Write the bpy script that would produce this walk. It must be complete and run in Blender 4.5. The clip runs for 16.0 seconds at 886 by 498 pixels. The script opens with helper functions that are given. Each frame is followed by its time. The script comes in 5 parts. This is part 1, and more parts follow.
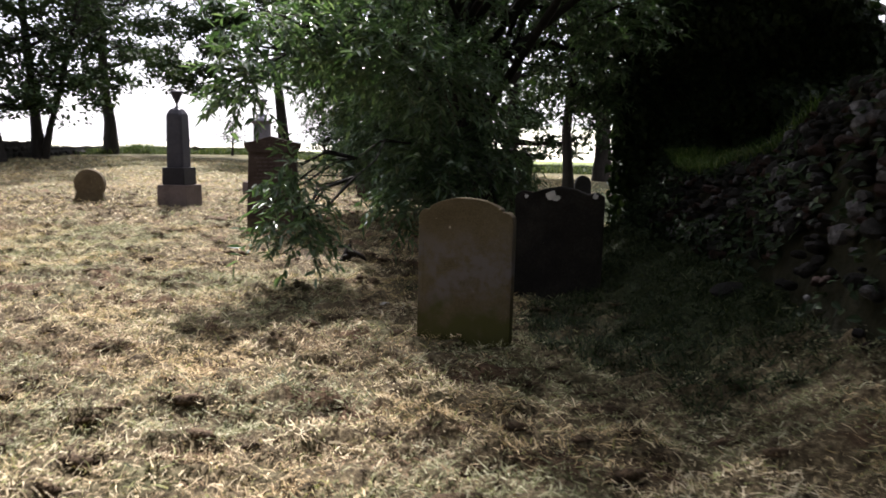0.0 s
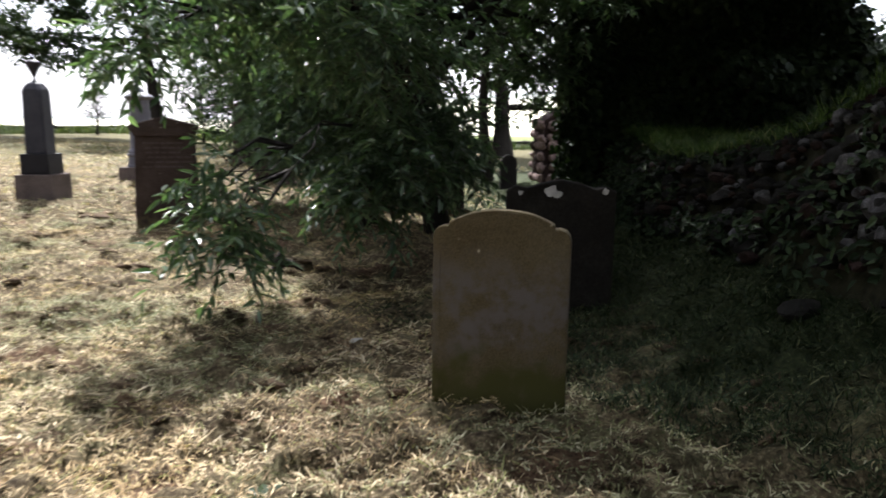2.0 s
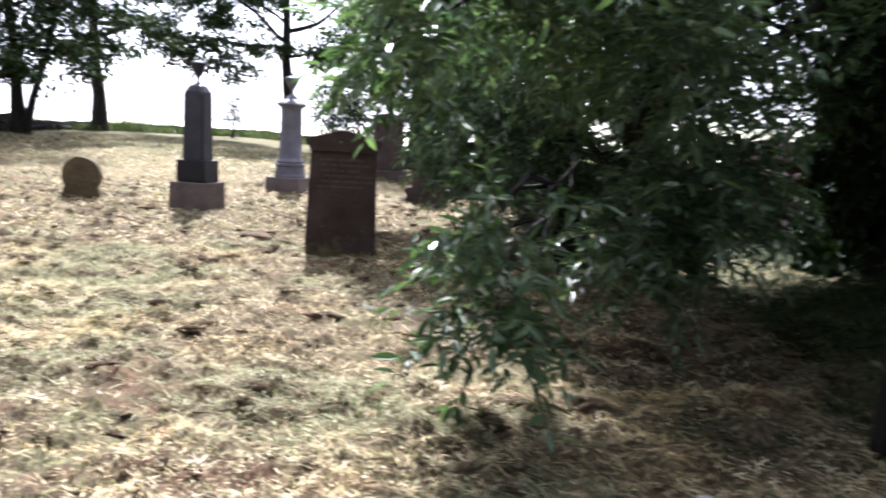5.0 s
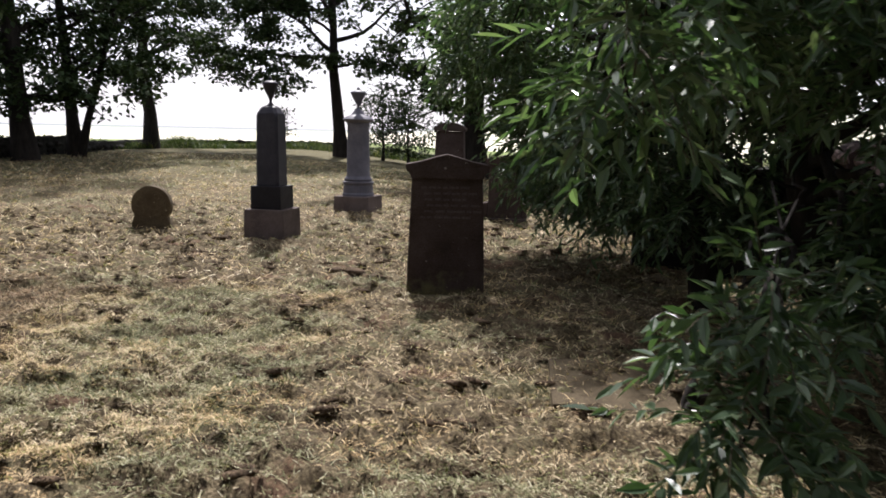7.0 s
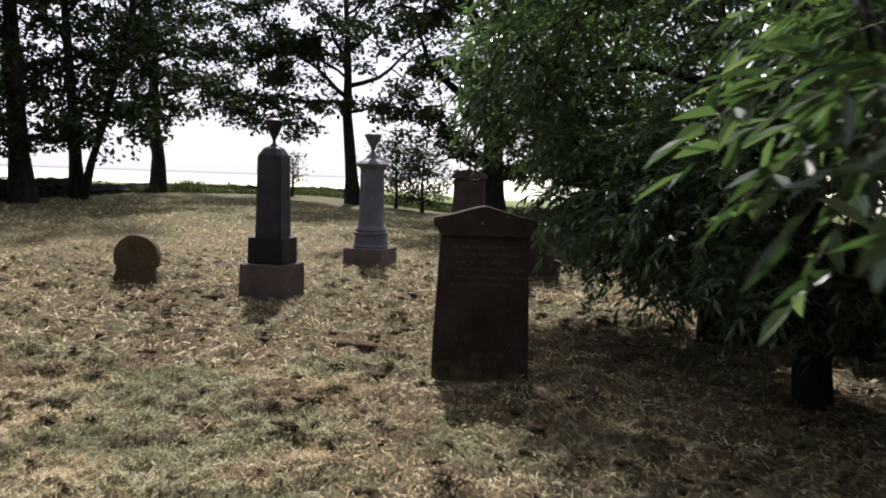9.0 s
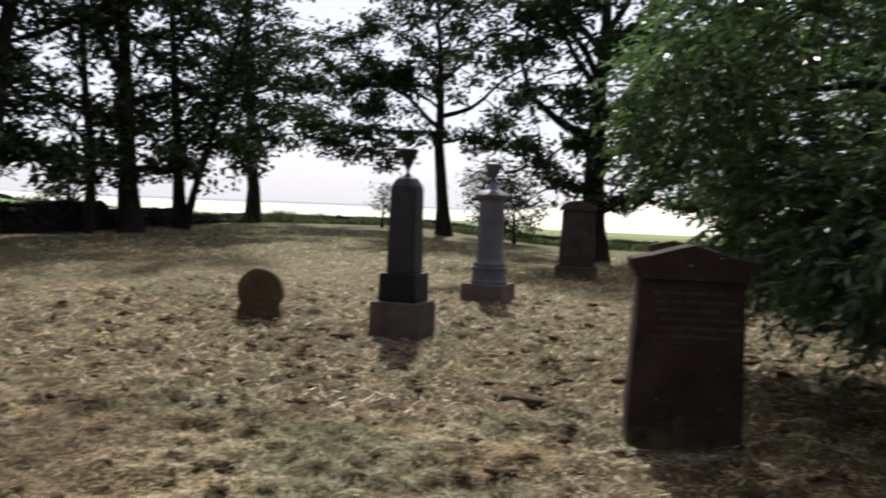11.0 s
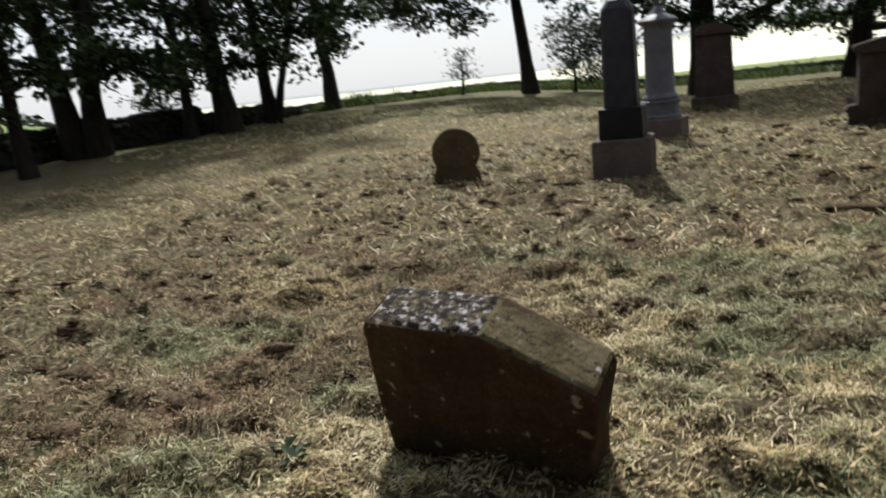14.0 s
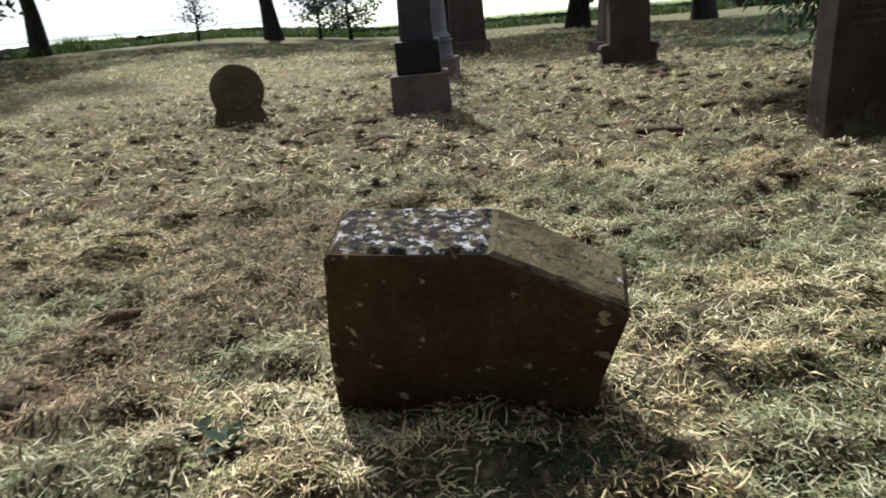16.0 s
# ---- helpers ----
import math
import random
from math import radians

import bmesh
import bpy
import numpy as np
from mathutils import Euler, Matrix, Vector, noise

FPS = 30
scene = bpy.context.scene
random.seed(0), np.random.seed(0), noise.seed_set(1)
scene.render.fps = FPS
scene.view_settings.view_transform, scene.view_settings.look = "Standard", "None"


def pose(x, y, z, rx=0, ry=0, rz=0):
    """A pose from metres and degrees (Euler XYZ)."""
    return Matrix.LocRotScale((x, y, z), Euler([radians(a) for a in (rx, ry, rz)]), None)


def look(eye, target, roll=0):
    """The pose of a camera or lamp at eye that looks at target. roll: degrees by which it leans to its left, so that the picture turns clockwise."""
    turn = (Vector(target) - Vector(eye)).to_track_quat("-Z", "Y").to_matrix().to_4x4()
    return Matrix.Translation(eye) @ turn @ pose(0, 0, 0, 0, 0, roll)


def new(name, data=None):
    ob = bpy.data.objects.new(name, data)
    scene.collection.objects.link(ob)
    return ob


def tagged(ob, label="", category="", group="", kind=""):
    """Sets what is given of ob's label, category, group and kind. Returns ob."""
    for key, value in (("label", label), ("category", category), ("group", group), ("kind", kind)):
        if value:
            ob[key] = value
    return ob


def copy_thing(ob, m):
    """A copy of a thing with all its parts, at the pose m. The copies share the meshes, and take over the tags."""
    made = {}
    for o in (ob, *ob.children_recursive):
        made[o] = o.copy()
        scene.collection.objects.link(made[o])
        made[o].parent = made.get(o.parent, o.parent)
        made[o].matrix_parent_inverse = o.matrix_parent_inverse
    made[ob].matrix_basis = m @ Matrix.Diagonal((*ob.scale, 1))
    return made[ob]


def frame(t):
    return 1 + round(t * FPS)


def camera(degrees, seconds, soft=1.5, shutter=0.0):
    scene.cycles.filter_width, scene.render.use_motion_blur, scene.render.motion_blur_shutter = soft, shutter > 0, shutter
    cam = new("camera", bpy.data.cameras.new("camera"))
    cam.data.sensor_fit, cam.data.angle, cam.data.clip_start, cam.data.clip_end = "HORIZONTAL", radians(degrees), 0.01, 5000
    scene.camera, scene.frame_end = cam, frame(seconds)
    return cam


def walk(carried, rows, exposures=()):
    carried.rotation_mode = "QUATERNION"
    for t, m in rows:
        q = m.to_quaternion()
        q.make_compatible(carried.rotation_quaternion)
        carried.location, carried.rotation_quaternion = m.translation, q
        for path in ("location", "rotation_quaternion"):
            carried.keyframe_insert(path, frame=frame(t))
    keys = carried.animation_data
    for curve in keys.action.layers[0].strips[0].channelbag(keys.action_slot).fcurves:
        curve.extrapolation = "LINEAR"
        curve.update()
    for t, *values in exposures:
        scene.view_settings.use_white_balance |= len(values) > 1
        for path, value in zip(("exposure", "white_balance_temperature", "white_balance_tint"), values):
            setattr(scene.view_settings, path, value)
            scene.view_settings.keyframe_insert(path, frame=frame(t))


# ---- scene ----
cam = camera(63.2, 16.0, soft=1.75, shutter=0.5)
PATH = [
    (0, (0.036, 0.034, 1.349), (0.033, 2.013, 1.06), 1.0),
    (0.5, (-0.156, 0.421, 1.374), (-0.103, 2.396, 1.058), 0.2),
    (1, (-0.36, 0.822, 1.372), (-0.238, 2.791, 1.042), 0.0),
    (1.5, (-0.547, 1.155, 1.381), (-0.349, 3.116, 1.04), 0.3),
    (2, (-0.641, 1.483, 1.418), (-0.321, 3.425, 1.063), 0.5),
    (2.5, (-0.735, 1.906, 1.416), (-0.179, 3.796, 1.074), 2.3),
    (3, (-0.838, 2.215, 1.431), (-0.143, 4.064, 1.117), 3.3),
    (3.5, (-0.999, 2.396, 1.498), (-0.28, 4.237, 1.193), 3.5),
    (4, (-1.138, 2.686, 1.482), (-0.588, 4.585, 1.181), 3.6),
    (4.5, (-1.35, 3.058, 1.451), (-1.103, 5.019, 1.14), 3.4),
    (5, (-1.697, 3.19, 1.466), (-1.652, 5.164, 1.145), 3.5),
    (5.2, (-1.799, 3.299, 1.44), (-1.827, 5.274, 1.126), 2.8),
    (7.3, (-2.566, 4.201, 1.664), (-2.63, 6.173, 1.341), 1.2),
    (7.5, (-2.597, 4.322, 1.65), (-2.66, 6.297, 1.339), 2.6),
    (8, (-2.61, 4.697, 1.625), (-2.694, 6.676, 1.344), 2.2),
    (10.5, (-3.384, 6.276, 1.63), (-3.506, 8.27, 1.539), 2.3),
    (11, (-3.687, 6.209, 1.622), (-3.989, 8.182, 1.505), 2.2),
    (11.5, (-4.037, 6.262, 1.559), (-4.552, 8.189, 1.406), 1.4),
    (12, (-4.301, 6.412, 1.497), (-5.032, 8.265, 1.32), -0.5),
    (12.5, (-4.616, 6.489, 1.462), (-5.423, 8.307, 1.254), -2.9),
    (13, (-5.072, 6.46, 1.359), (-5.811, 8.303, 1.117), -4.6),
    (13.5, (-5.422, 6.435, 1.299), (-6.053, 8.305, 0.976), -5.8),
    (14, (-5.771, 6.373, 1.294), (-6.225, 8.267, 0.84), -6.4),
    (14.5, (-6.118, 6.342, 1.299), (-6.342, 8.239, 0.706), -5.9),
    (15, (-6.32, 6.421, 1.274), (-6.362, 8.301, 0.591), -5.7),
    (15.5, (-6.409, 6.561, 1.197), (-6.312, 8.444, 0.529), -5.5),
    (16, (-6.508, 6.74, 1.127), (-6.277, 8.62, 0.485), -5.1),
]
EXPOSURES = [(0, 1.52, 6200, 17), (2.5, 1.9, 5960, 10), (3.5, 2.14, 5800, 6), (4.4, 2.4, 5760, 15), (5.1, 2.15, 5700, 17), (6.4, 1.25, 6150, 17),
             (7.3, 0.84, 6180, 16), (8.2, 0.78, 6180, 16), (10.5, 0.6, 6090, 14), (12.5, 0.56, 6250, 11), (14.5, 0.48, 6120, 5), (15.2, 0.62, 6020, 4), (16, 0.92, 5800, 2)]
walk(cam, [(t, look(eye, target, roll)) for t, eye, target, roll in PATH], EXPOSURES)

# ---- light: a bright hazy sky and a veiled high sun ahead and to the left ----
SUN_EL, SUN_AZ = radians(51), radians(-10)
sky_world = bpy.data.worlds.new("sky")
scene.world = sky_world
sky_world.use_nodes = True
wt = sky_world.node_tree
wt.nodes.clear()
w_out = wt.nodes.new("ShaderNodeOutputWorld")
w_bg = wt.nodes.new("ShaderNodeBackground")
w_sky = wt.nodes.new("ShaderNodeTexSky")
w_mix = wt.nodes.new("ShaderNodeMix")
w_sky.sky_type = "NISHITA"
w_sky.sun_disc = False
w_sky.sun_elevation, w_sky.sun_rotation = SUN_EL, SUN_AZ
w_sky.air_density, w_sky.dust_density, w_sky.ozone_density = 1.0, 2.0, 0.8
w_mix.data_type = "RGBA"
w_mix.inputs["Factor"].default_value = 0.66
w_mix.inputs["B"].default_value = (13.4, 13.2, 13.6, 1)
wt.links.new(w_sky.outputs["Color"], w_mix.inputs["A"])
wt.links.new(w_mix.outputs["Result"], w_bg.inputs["Color"])
w_bg.inputs["Strength"].default_value = 0.059
wt.links.new(w_bg.outputs["Background"], w_out.inputs["Surface"])

sun_data = bpy.data.lights.new("sun", "SUN")
sun_data.energy, sun_data.angle, sun_data.color = 5.2, radians(2), (1.0, 0.95, 0.89)
sun = new("sun", sun_data)
s_dir = Vector((math.sin(SUN_AZ) * math.cos(SUN_EL), math.cos(SUN_AZ) * math.cos(SUN_EL), math.sin(SUN_EL)))
sun.matrix_world = look(s_dir * 60, (0, 0, 0))


# ---- materials ----
def mat_base(name, rough=0.9):
    m = bpy.data.materials.new(name)
    m.use_nodes = True
    nt = m.node_tree
    bsdf = nt.nodes["Principled BSDF"]
    bsdf.inputs["Roughness"].default_value = rough
    bsdf.inputs["Specular IOR Level"].default_value = 0.5 if rough < 0.5 else 0.12
    return m, nt, bsdf


def ramp_node(nt, src, stops):
    r = nt.nodes.new("ShaderNodeValToRGB")
    while len(r.color_ramp.elements) < len(stops):
        r.color_ramp.elements.new(0.5)
    for e, (p, c) in zip(r.color_ramp.elements, stops):
        e.position, e.color = p, (*c, 1)
    nt.links.new(src, r.inputs["Fac"])
    return r.outputs["Color"]


def noise_node(nt, scale, detail=5, rough=0.6, coords="Object", stretch=None):
    tc = nt.nodes.new("ShaderNodeTexCoord")
    n = nt.nodes.new("ShaderNodeTexNoise")
    n.inputs["Scale"].default_value, n.inputs["Detail"].default_value, n.inputs["Roughness"].default_value = scale, detail, rough
    src = tc.outputs[coords]
    if stretch:
        mp = nt.nodes.new("ShaderNodeMapping")
        mp.inputs["Scale"].default_value = stretch
        nt.links.new(src, mp.inputs["Vector"])
        src = mp.outputs["Vector"]
    nt.links.new(src, n.inputs["Vector"])
    return n.outputs["Fac"]


def mix_col(nt, fac, a, b, mode="MIX"):
    m = nt.nodes.new("ShaderNodeMix")
    m.data_type, m.blend_type = "RGBA", mode
    for sock, v in (("Factor", fac), ("A", a), ("B", b)):
        if isinstance(v, bpy.types.NodeSocket):
            nt.links.new(v, m.inputs[sock])
        else:
            m.inputs[sock].default_value = v if sock == "Factor" else (*v, 1)
    return m.outputs["Result"]


def bump_node(nt, bsdf, h, strength, dist):
    b = nt.nodes.new("ShaderNodeBump")
    b.inputs["Strength"].default_value, b.inputs["Distance"].default_value = strength, dist
    nt.links.new(h, b.inputs["Height"])
    nt.links.new(b.outputs["Normal"], bsdf.inputs["Normal"])


def mask_node(nt, src, lo, hi):
    r = nt.nodes.new("ShaderNodeMapRange")
    r.interpolation_type = "SMOOTHSTEP"
    r.inputs["From Min"].default_value, r.inputs["From Max"].default_value = lo, hi
    nt.links.new(src, r.inputs["Value"])
    return r.outputs["Result"]


def stone_mat(name, dark, mid, light, lichen=None, lichen_lo=0.62, moss_or_shade=None, moss_top=0.3, rough=0.9, grain=60, bump=0.4, blotch=3.0, stops=(0.3, 0.5, 0.72), bloom=None):
    """Weathered stone: two scales of colour, lichen blotches, and green algae that climbs from the foot."""
    m, nt, bsdf = mat_base(name, rough)
    big = noise_node(nt, blotch, 6, 0.65)
    col = ramp_node(nt, big, [(stops[0], dark), (stops[1], mid), (stops[2], light)])
    fine = noise_node(nt, grain, 4, 0.7)
    col = mix_col(nt, mask_node(nt, fine, 0.35, 0.7), mix_col(nt, 1.0, col, (0.62, 0.6, 0.58), "MULTIPLY"), col)
    if bloom:
        b_col, b_low, b_high = bloom
        tc = nt.nodes.new("ShaderNodeTexCoord")
        sp = nt.nodes.new("ShaderNodeSeparateXYZ")
        nt.links.new(tc.outputs["Object"], sp.inputs["Vector"])
        rise = mask_node(nt, sp.outputs["Z"], b_low, b_low + 0.25)
        fall = mask_node(nt, sp.outputs["Z"], b_high, b_high - 0.3)
        patch = mask_node(nt, noise_node(nt, 4.5, 6, 0.7), 0.42, 0.6)
        both = rise
        for other in (fall, patch):
            mu = nt.nodes.new("ShaderNodeMath")
            mu.operation = "MULTIPLY"
            nt.links.new(both, mu.inputs[0])
            nt.links.new(other, mu.inputs[1])
            both = mu.outputs["Value"]
        col = mix_col(nt, both, col, b_col)
    if moss_or_shade:
        tc = nt.nodes.new("ShaderNodeTexCoord")
        sp = nt.nodes.new("ShaderNodeSeparateXYZ")
        nt.links.new(tc.outputs["Object"], sp.inputs["Vector"])
        ad = nt.nodes.new("ShaderNodeMath")
        ad.operation = "ADD"
        nt.links.new(sp.outputs["Z"], ad.inputs[0])
        nt.links.new(noise_node(nt, 7, 5), ad.inputs[1])
        mk = mask_node(nt, ad.outputs["Value"], moss_top + 0.65, moss_top + 0.35)
        col = mix_col(nt, mk, col, moss_or_shade)
    if lichen:
        mk = mask_node(nt, noise_node(nt, 14, 6, 0.6), lichen_lo, lichen_lo + 0.05)
        col = mix_col(nt, mk, col, lichen)
    nt.links.new(col, bsdf.inputs["Base Color"])
    bump_node(nt, bsdf, noise_node(nt, grain * 0.6, 8, 0.7), bump, 0.01)
    return m


def lichen_mat(name, black, white):
    """Buff stone crusted with black and pale lichen."""
    m, nt, bsdf = mat_base(name, 0.9)
    col = ramp_node(nt, noise_node(nt, 9, 6, 0.7), [(0.3, (0.065, 0.05, 0.025)), (0.5, (0.11, 0.088, 0.047)), (0.7, (0.165, 0.138, 0.082))])
    col = mix_col(nt, mask_node(nt, noise_node(nt, 24, 7, 0.72), white, white + 0.06), col, (0.42, 0.39, 0.40))
    col = mix_col(nt, mask_node(nt, noise_node(nt, 30, 6, 0.7, stretch=(1.0, 1.5, 0.7)), black, black + 0.035), col, (0.025, 0.02, 0.02))
    nt.links.new(col, bsdf.inputs["Base Color"])
    bump_node(nt, bsdf, noise_node(nt, 38, 8, 0.7), 1.0, 0.02)
    return m


def leaf_mat(name, stops, rough=0.45, through_light=0.3, patch=(0.7, 0.75, 0.7)):
    m, nt, bsdf = mat_base(name, rough)
    g = nt.nodes.new("ShaderNodeNewGeometry")
    col = ramp_node(nt, g.outputs["Random Per Island"], stops)
    col = mix_col(nt, mask_node(nt, noise_node(nt, 1.2, 3), 0.35, 0.7), mix_col(nt, 1.0, col, patch, "MULTIPLY"), col)
    nt.links.new(col, bsdf.inputs["Base Color"])
    tr = nt.nodes.new("ShaderNodeBsdfTranslucent")
    nt.links.new(mix_col(nt, 1.0, col, (1.0, 1.15, 0.55), "MULTIPLY"), tr.inputs["Color"])
    mx = nt.nodes.new("ShaderNodeMixShader")
    mx.inputs[0].default_value = through_light
    nt.links.new(bsdf.outputs["BSDF"], mx.inputs[1])
    nt.links.new(tr.outputs["BSDF"], mx.inputs[2])
    nt.links.new(mx.outputs["Shader"], nt.nodes["Material Output"].inputs["Surface"])
    return m


def plain_mat(name, a, b, scale, rough=0.9, bump=0.3, stretch=None):
    m, nt, bsdf = mat_base(name, rough)
    n = noise_node(nt, scale, 6, 0.65, stretch=stretch)
    nt.links.new(ramp_node(nt, n, [(0.3, a), (0.7, b)]), bsdf.inputs["Base Color"])
    bump_node(nt, bsdf, n, bump, 0.02)
    return m


def ground_mat():
    """Mown turf strewn with drying hay near the stones, green pasture beyond the boundary."""
    m, nt, bsdf = mat_base("mown_grass", 0.95)
    straw = ramp_node(nt, noise_node(nt, 26, 8, 0.75), [(0.36, (0.035, 0.024, 0.016)), (0.52, (0.12, 0.095, 0.055)), (0.68, (0.36, 0.295, 0.18))])
    green = ramp_node(nt, noise_node(nt, 30, 7, 0.7), [(0.34, (0.03, 0.03, 0.014)), (0.5, (0.12, 0.115, 0.06)), (0.7, (0.31, 0.28, 0.17))])
    brown = ramp_node(nt, noise_node(nt, 34, 7, 0.7), [(0.34, (0.04, 0.024, 0.015)), (0.64, (0.21, 0.135, 0.085))])
    col = mix_col(nt, mask_node(nt, noise_node(nt, 1.3, 5, 0.65), 0.52, 0.68), straw, green)
    col = mix_col(nt, mask_node(nt, noise_node(nt, 1.1, 5, 0.6, stretch=(1, 1.7, 1)), 0.56, 0.66), col, brown)
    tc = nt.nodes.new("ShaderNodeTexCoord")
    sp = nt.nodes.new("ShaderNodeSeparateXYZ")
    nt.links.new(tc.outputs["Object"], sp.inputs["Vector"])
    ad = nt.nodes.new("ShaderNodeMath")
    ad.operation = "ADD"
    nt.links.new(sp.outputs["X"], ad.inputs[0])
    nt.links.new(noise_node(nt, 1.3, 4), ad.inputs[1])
    # Turf by the rubble wall: green, with the shade there painted into it.
    moss_or_shade = ramp_node(nt, noise_node(nt, 30, 7, 0.7), [(0.35, (0.012, 0.016, 0.007)), (0.55, (0.04, 0.05, 0.022)), (0.72, (0.10, 0.105, 0.05))])
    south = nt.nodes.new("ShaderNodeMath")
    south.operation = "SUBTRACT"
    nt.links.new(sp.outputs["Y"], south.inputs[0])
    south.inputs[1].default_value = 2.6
    shade_zone = nt.nodes.new("ShaderNodeMath")
    shade_zone.operation = "MINIMUM"
    nt.links.new(ad.outputs["Value"], shade_zone.inputs[0])
    nt.links.new(south.outputs["Value"], shade_zone.inputs[1])
    col = mix_col(nt, mask_node(nt, shade_zone.outputs["Value"], 1.2, 2.1), col, moss_or_shade)
    ln = nt.nodes.new("ShaderNodeVectorMath")
    ln.operation = "LENGTH"
    nt.links.new(tc.outputs["Object"], ln.inputs[0])
    pasture = ramp_node(nt, noise_node(nt, 0.02, 5, 0.6), [(0.35, (0.10, 0.15, 0.045)), (0.6, (0.16, 0.20, 0.07)), (0.75, (0.27, 0.26, 0.12))])
    # Rough grass ring, its tone lowered to hold the far trees' shade.
    rough_grass = ramp_node(nt, noise_node(nt, 6, 6, 0.7), [(0.3, (0.04, 0.038, 0.018)), (0.7, (0.17, 0.15, 0.075))])
    col = mix_col(nt, mask_node(nt, ln.outputs["Value"], 22, 34), col, rough_grass)
    col = mix_col(nt, mask_node(nt, ln.outputs["Value"], 52, 70), col, pasture)
    # Distance haze is painted in: land pales past 190 m, greys past 800.
    hazy_fields = ramp_node(nt, noise_node(nt, 0.006, 4, 0.5), [(0.3, (0.42, 0.41, 0.33)), (0.55, (0.6, 0.57, 0.44)), (0.7, (0.3, 0.36, 0.2))])
    col = mix_col(nt, mask_node(nt, ln.outputs["Value"], 190, 260), col, hazy_fields)
    hazy_hills = ramp_node(nt, noise_node(nt, 0.008, 4, 0.6), [(0.3, (0.13, 0.15, 0.16)), (0.55, (0.2, 0.22, 0.22)), (0.7, (0.17, 0.24, 0.13))])
    col = mix_col(nt, mask_node(nt, ln.outputs["Value"], 800, 1150), col, hazy_hills)
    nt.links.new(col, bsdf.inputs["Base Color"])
    bump_node(nt, bsdf, noise_node(nt, 30, 9, 0.75), 0.9, 0.04)
    return m


M_GROUND = ground_mat()
M_HAY = leaf_mat("dry_cut_grass", [(0.0, (0.10, 0.078, 0.046)), (0.25, (0.33, 0.26, 0.16)), (0.5, (0.56, 0.475, 0.32)), (0.82, (0.72, 0.65, 0.48)), (0.87, (0.22, 0.24, 0.10)), (1.0, (0.30, 0.32, 0.15))], 0.7, 0.15, (0.9, 0.78, 0.62))
M_GREENHAY = leaf_mat("green_cut_grass", [(0.0, (0.08, 0.08, 0.036)), (0.4, (0.20, 0.195, 0.10)), (0.75, (0.40, 0.37, 0.23)), (1.0, (0.58, 0.53, 0.39))], 0.7, 0.2)
# Grass at the wall foot; these greens are lowered to hold its shade.
M_LUSH_SHADED = leaf_mat("lush_shaded_grass", [(0.0, (0.011, 0.018, 0.008)), (0.5, (0.025, 0.038, 0.016)), (0.85, (0.056, 0.072, 0.032)), (1.0, (0.17, 0.165, 0.09))], 0.7, 0.2)
M_BROWN = leaf_mat("brown_thatch", [(0.0, (0.045, 0.028, 0.018)), (0.4, (0.19, 0.12, 0.072)), (0.8, (0.36, 0.25, 0.155)), (1.0, (0.55, 0.45, 0.30))], 0.8, 0.1)
M_BANK = leaf_mat("bank_grass", [(0.0, (0.025, 0.04, 0.014)), (0.5, (0.055, 0.08, 0.026)), (0.9, (0.11, 0.13, 0.045)), (1.0, (0.26, 0.24, 0.12))], 0.6, 0.25)
M_CLUMP = leaf_mat("withered_grass_clump", [(0.0, (0.035, 0.024, 0.015)), (0.5, (0.09, 0.062, 0.036)), (0.85, (0.16, 0.12, 0.07)), (1.0, (0.36, 0.29, 0.18))], 0.8, 0.05)
M_TURF = leaf_mat("long_green_grass", [(0.0, (0.03, 0.055, 0.014)), (0.5, (0.07, 0.115, 0.03)), (0.9, (0.13, 0.17, 0.055)), (1.0, (0.30, 0.27, 0.14))], 0.6, 0.3)
M_ASH = leaf_mat("ash_leaves", [(0.0, (0.04, 0.075, 0.037)), (0.5, (0.08, 0.13, 0.066)), (0.85, (0.13, 0.19, 0.105)), (1.0, (0.23, 0.29, 0.18))], 0.36, 0.36)
M_DOCK = leaf_mat("dock_leaves", [(0.0, (0.03, 0.045, 0.02)), (1.0, (0.06, 0.08, 0.04))], 0.25, 0.1)
M_TREELEAF = leaf_mat("sycamore_leaves", [(0.0, (0.02, 0.035, 0.015)), (0.6, (0.038, 0.062, 0.024)), (1.0, (0.065, 0.09, 0.036))], 0.6, 0.1)
M_IVY = leaf_mat("ivy_leaves", [(0.0, (0.013, 0.022, 0.01)), (0.6, (0.024, 0.04, 0.018)), (1.0, (0.058, 0.078, 0.036))], 0.6, 0.08)
M_BARK = plain_mat("bark", (0.010, 0.009, 0.008), (0.03, 0.026, 0.022), 9, 0.95, 0.8, (1, 1, 0.25))
M_TWIG = plain_mat("twig_bark", (0.05, 0.045, 0.03), (0.13, 0.11, 0.08), 30, 0.9, 0.3)
M_BROWNSTONE = stone_mat("buff_sandstone", (0.088, 0.067, 0.039), (0.122, 0.100, 0.059), (0.148, 0.13, 0.088), (0.36, 0.33, 0.26), 0.70, (0.066, 0.066, 0.022), 0.27, grain=140, bump=0.3, bloom=((0.118, 0.108, 0.104), 0.2, 0.92))
M_REDSTONE = stone_mat("red_sandstone", (0.036, 0.026, 0.022), (0.056, 0.041, 0.036), (0.082, 0.063, 0.058), (0.28, 0.25, 0.22), 0.68, (0.10, 0.09, 0.045), 0.02)
M_REDLETTER = stone_mat("weathered_lettering", (0.064, 0.050, 0.048), (0.085, 0.067, 0.065), (0.108, 0.088, 0.086))
M_DARKSLAB = stone_mat("near_black_sandstone", (0.013, 0.012, 0.011), (0.022, 0.020, 0.018), (0.038, 0.034, 0.030), (0.36, 0.37, 0.37), 0.73)
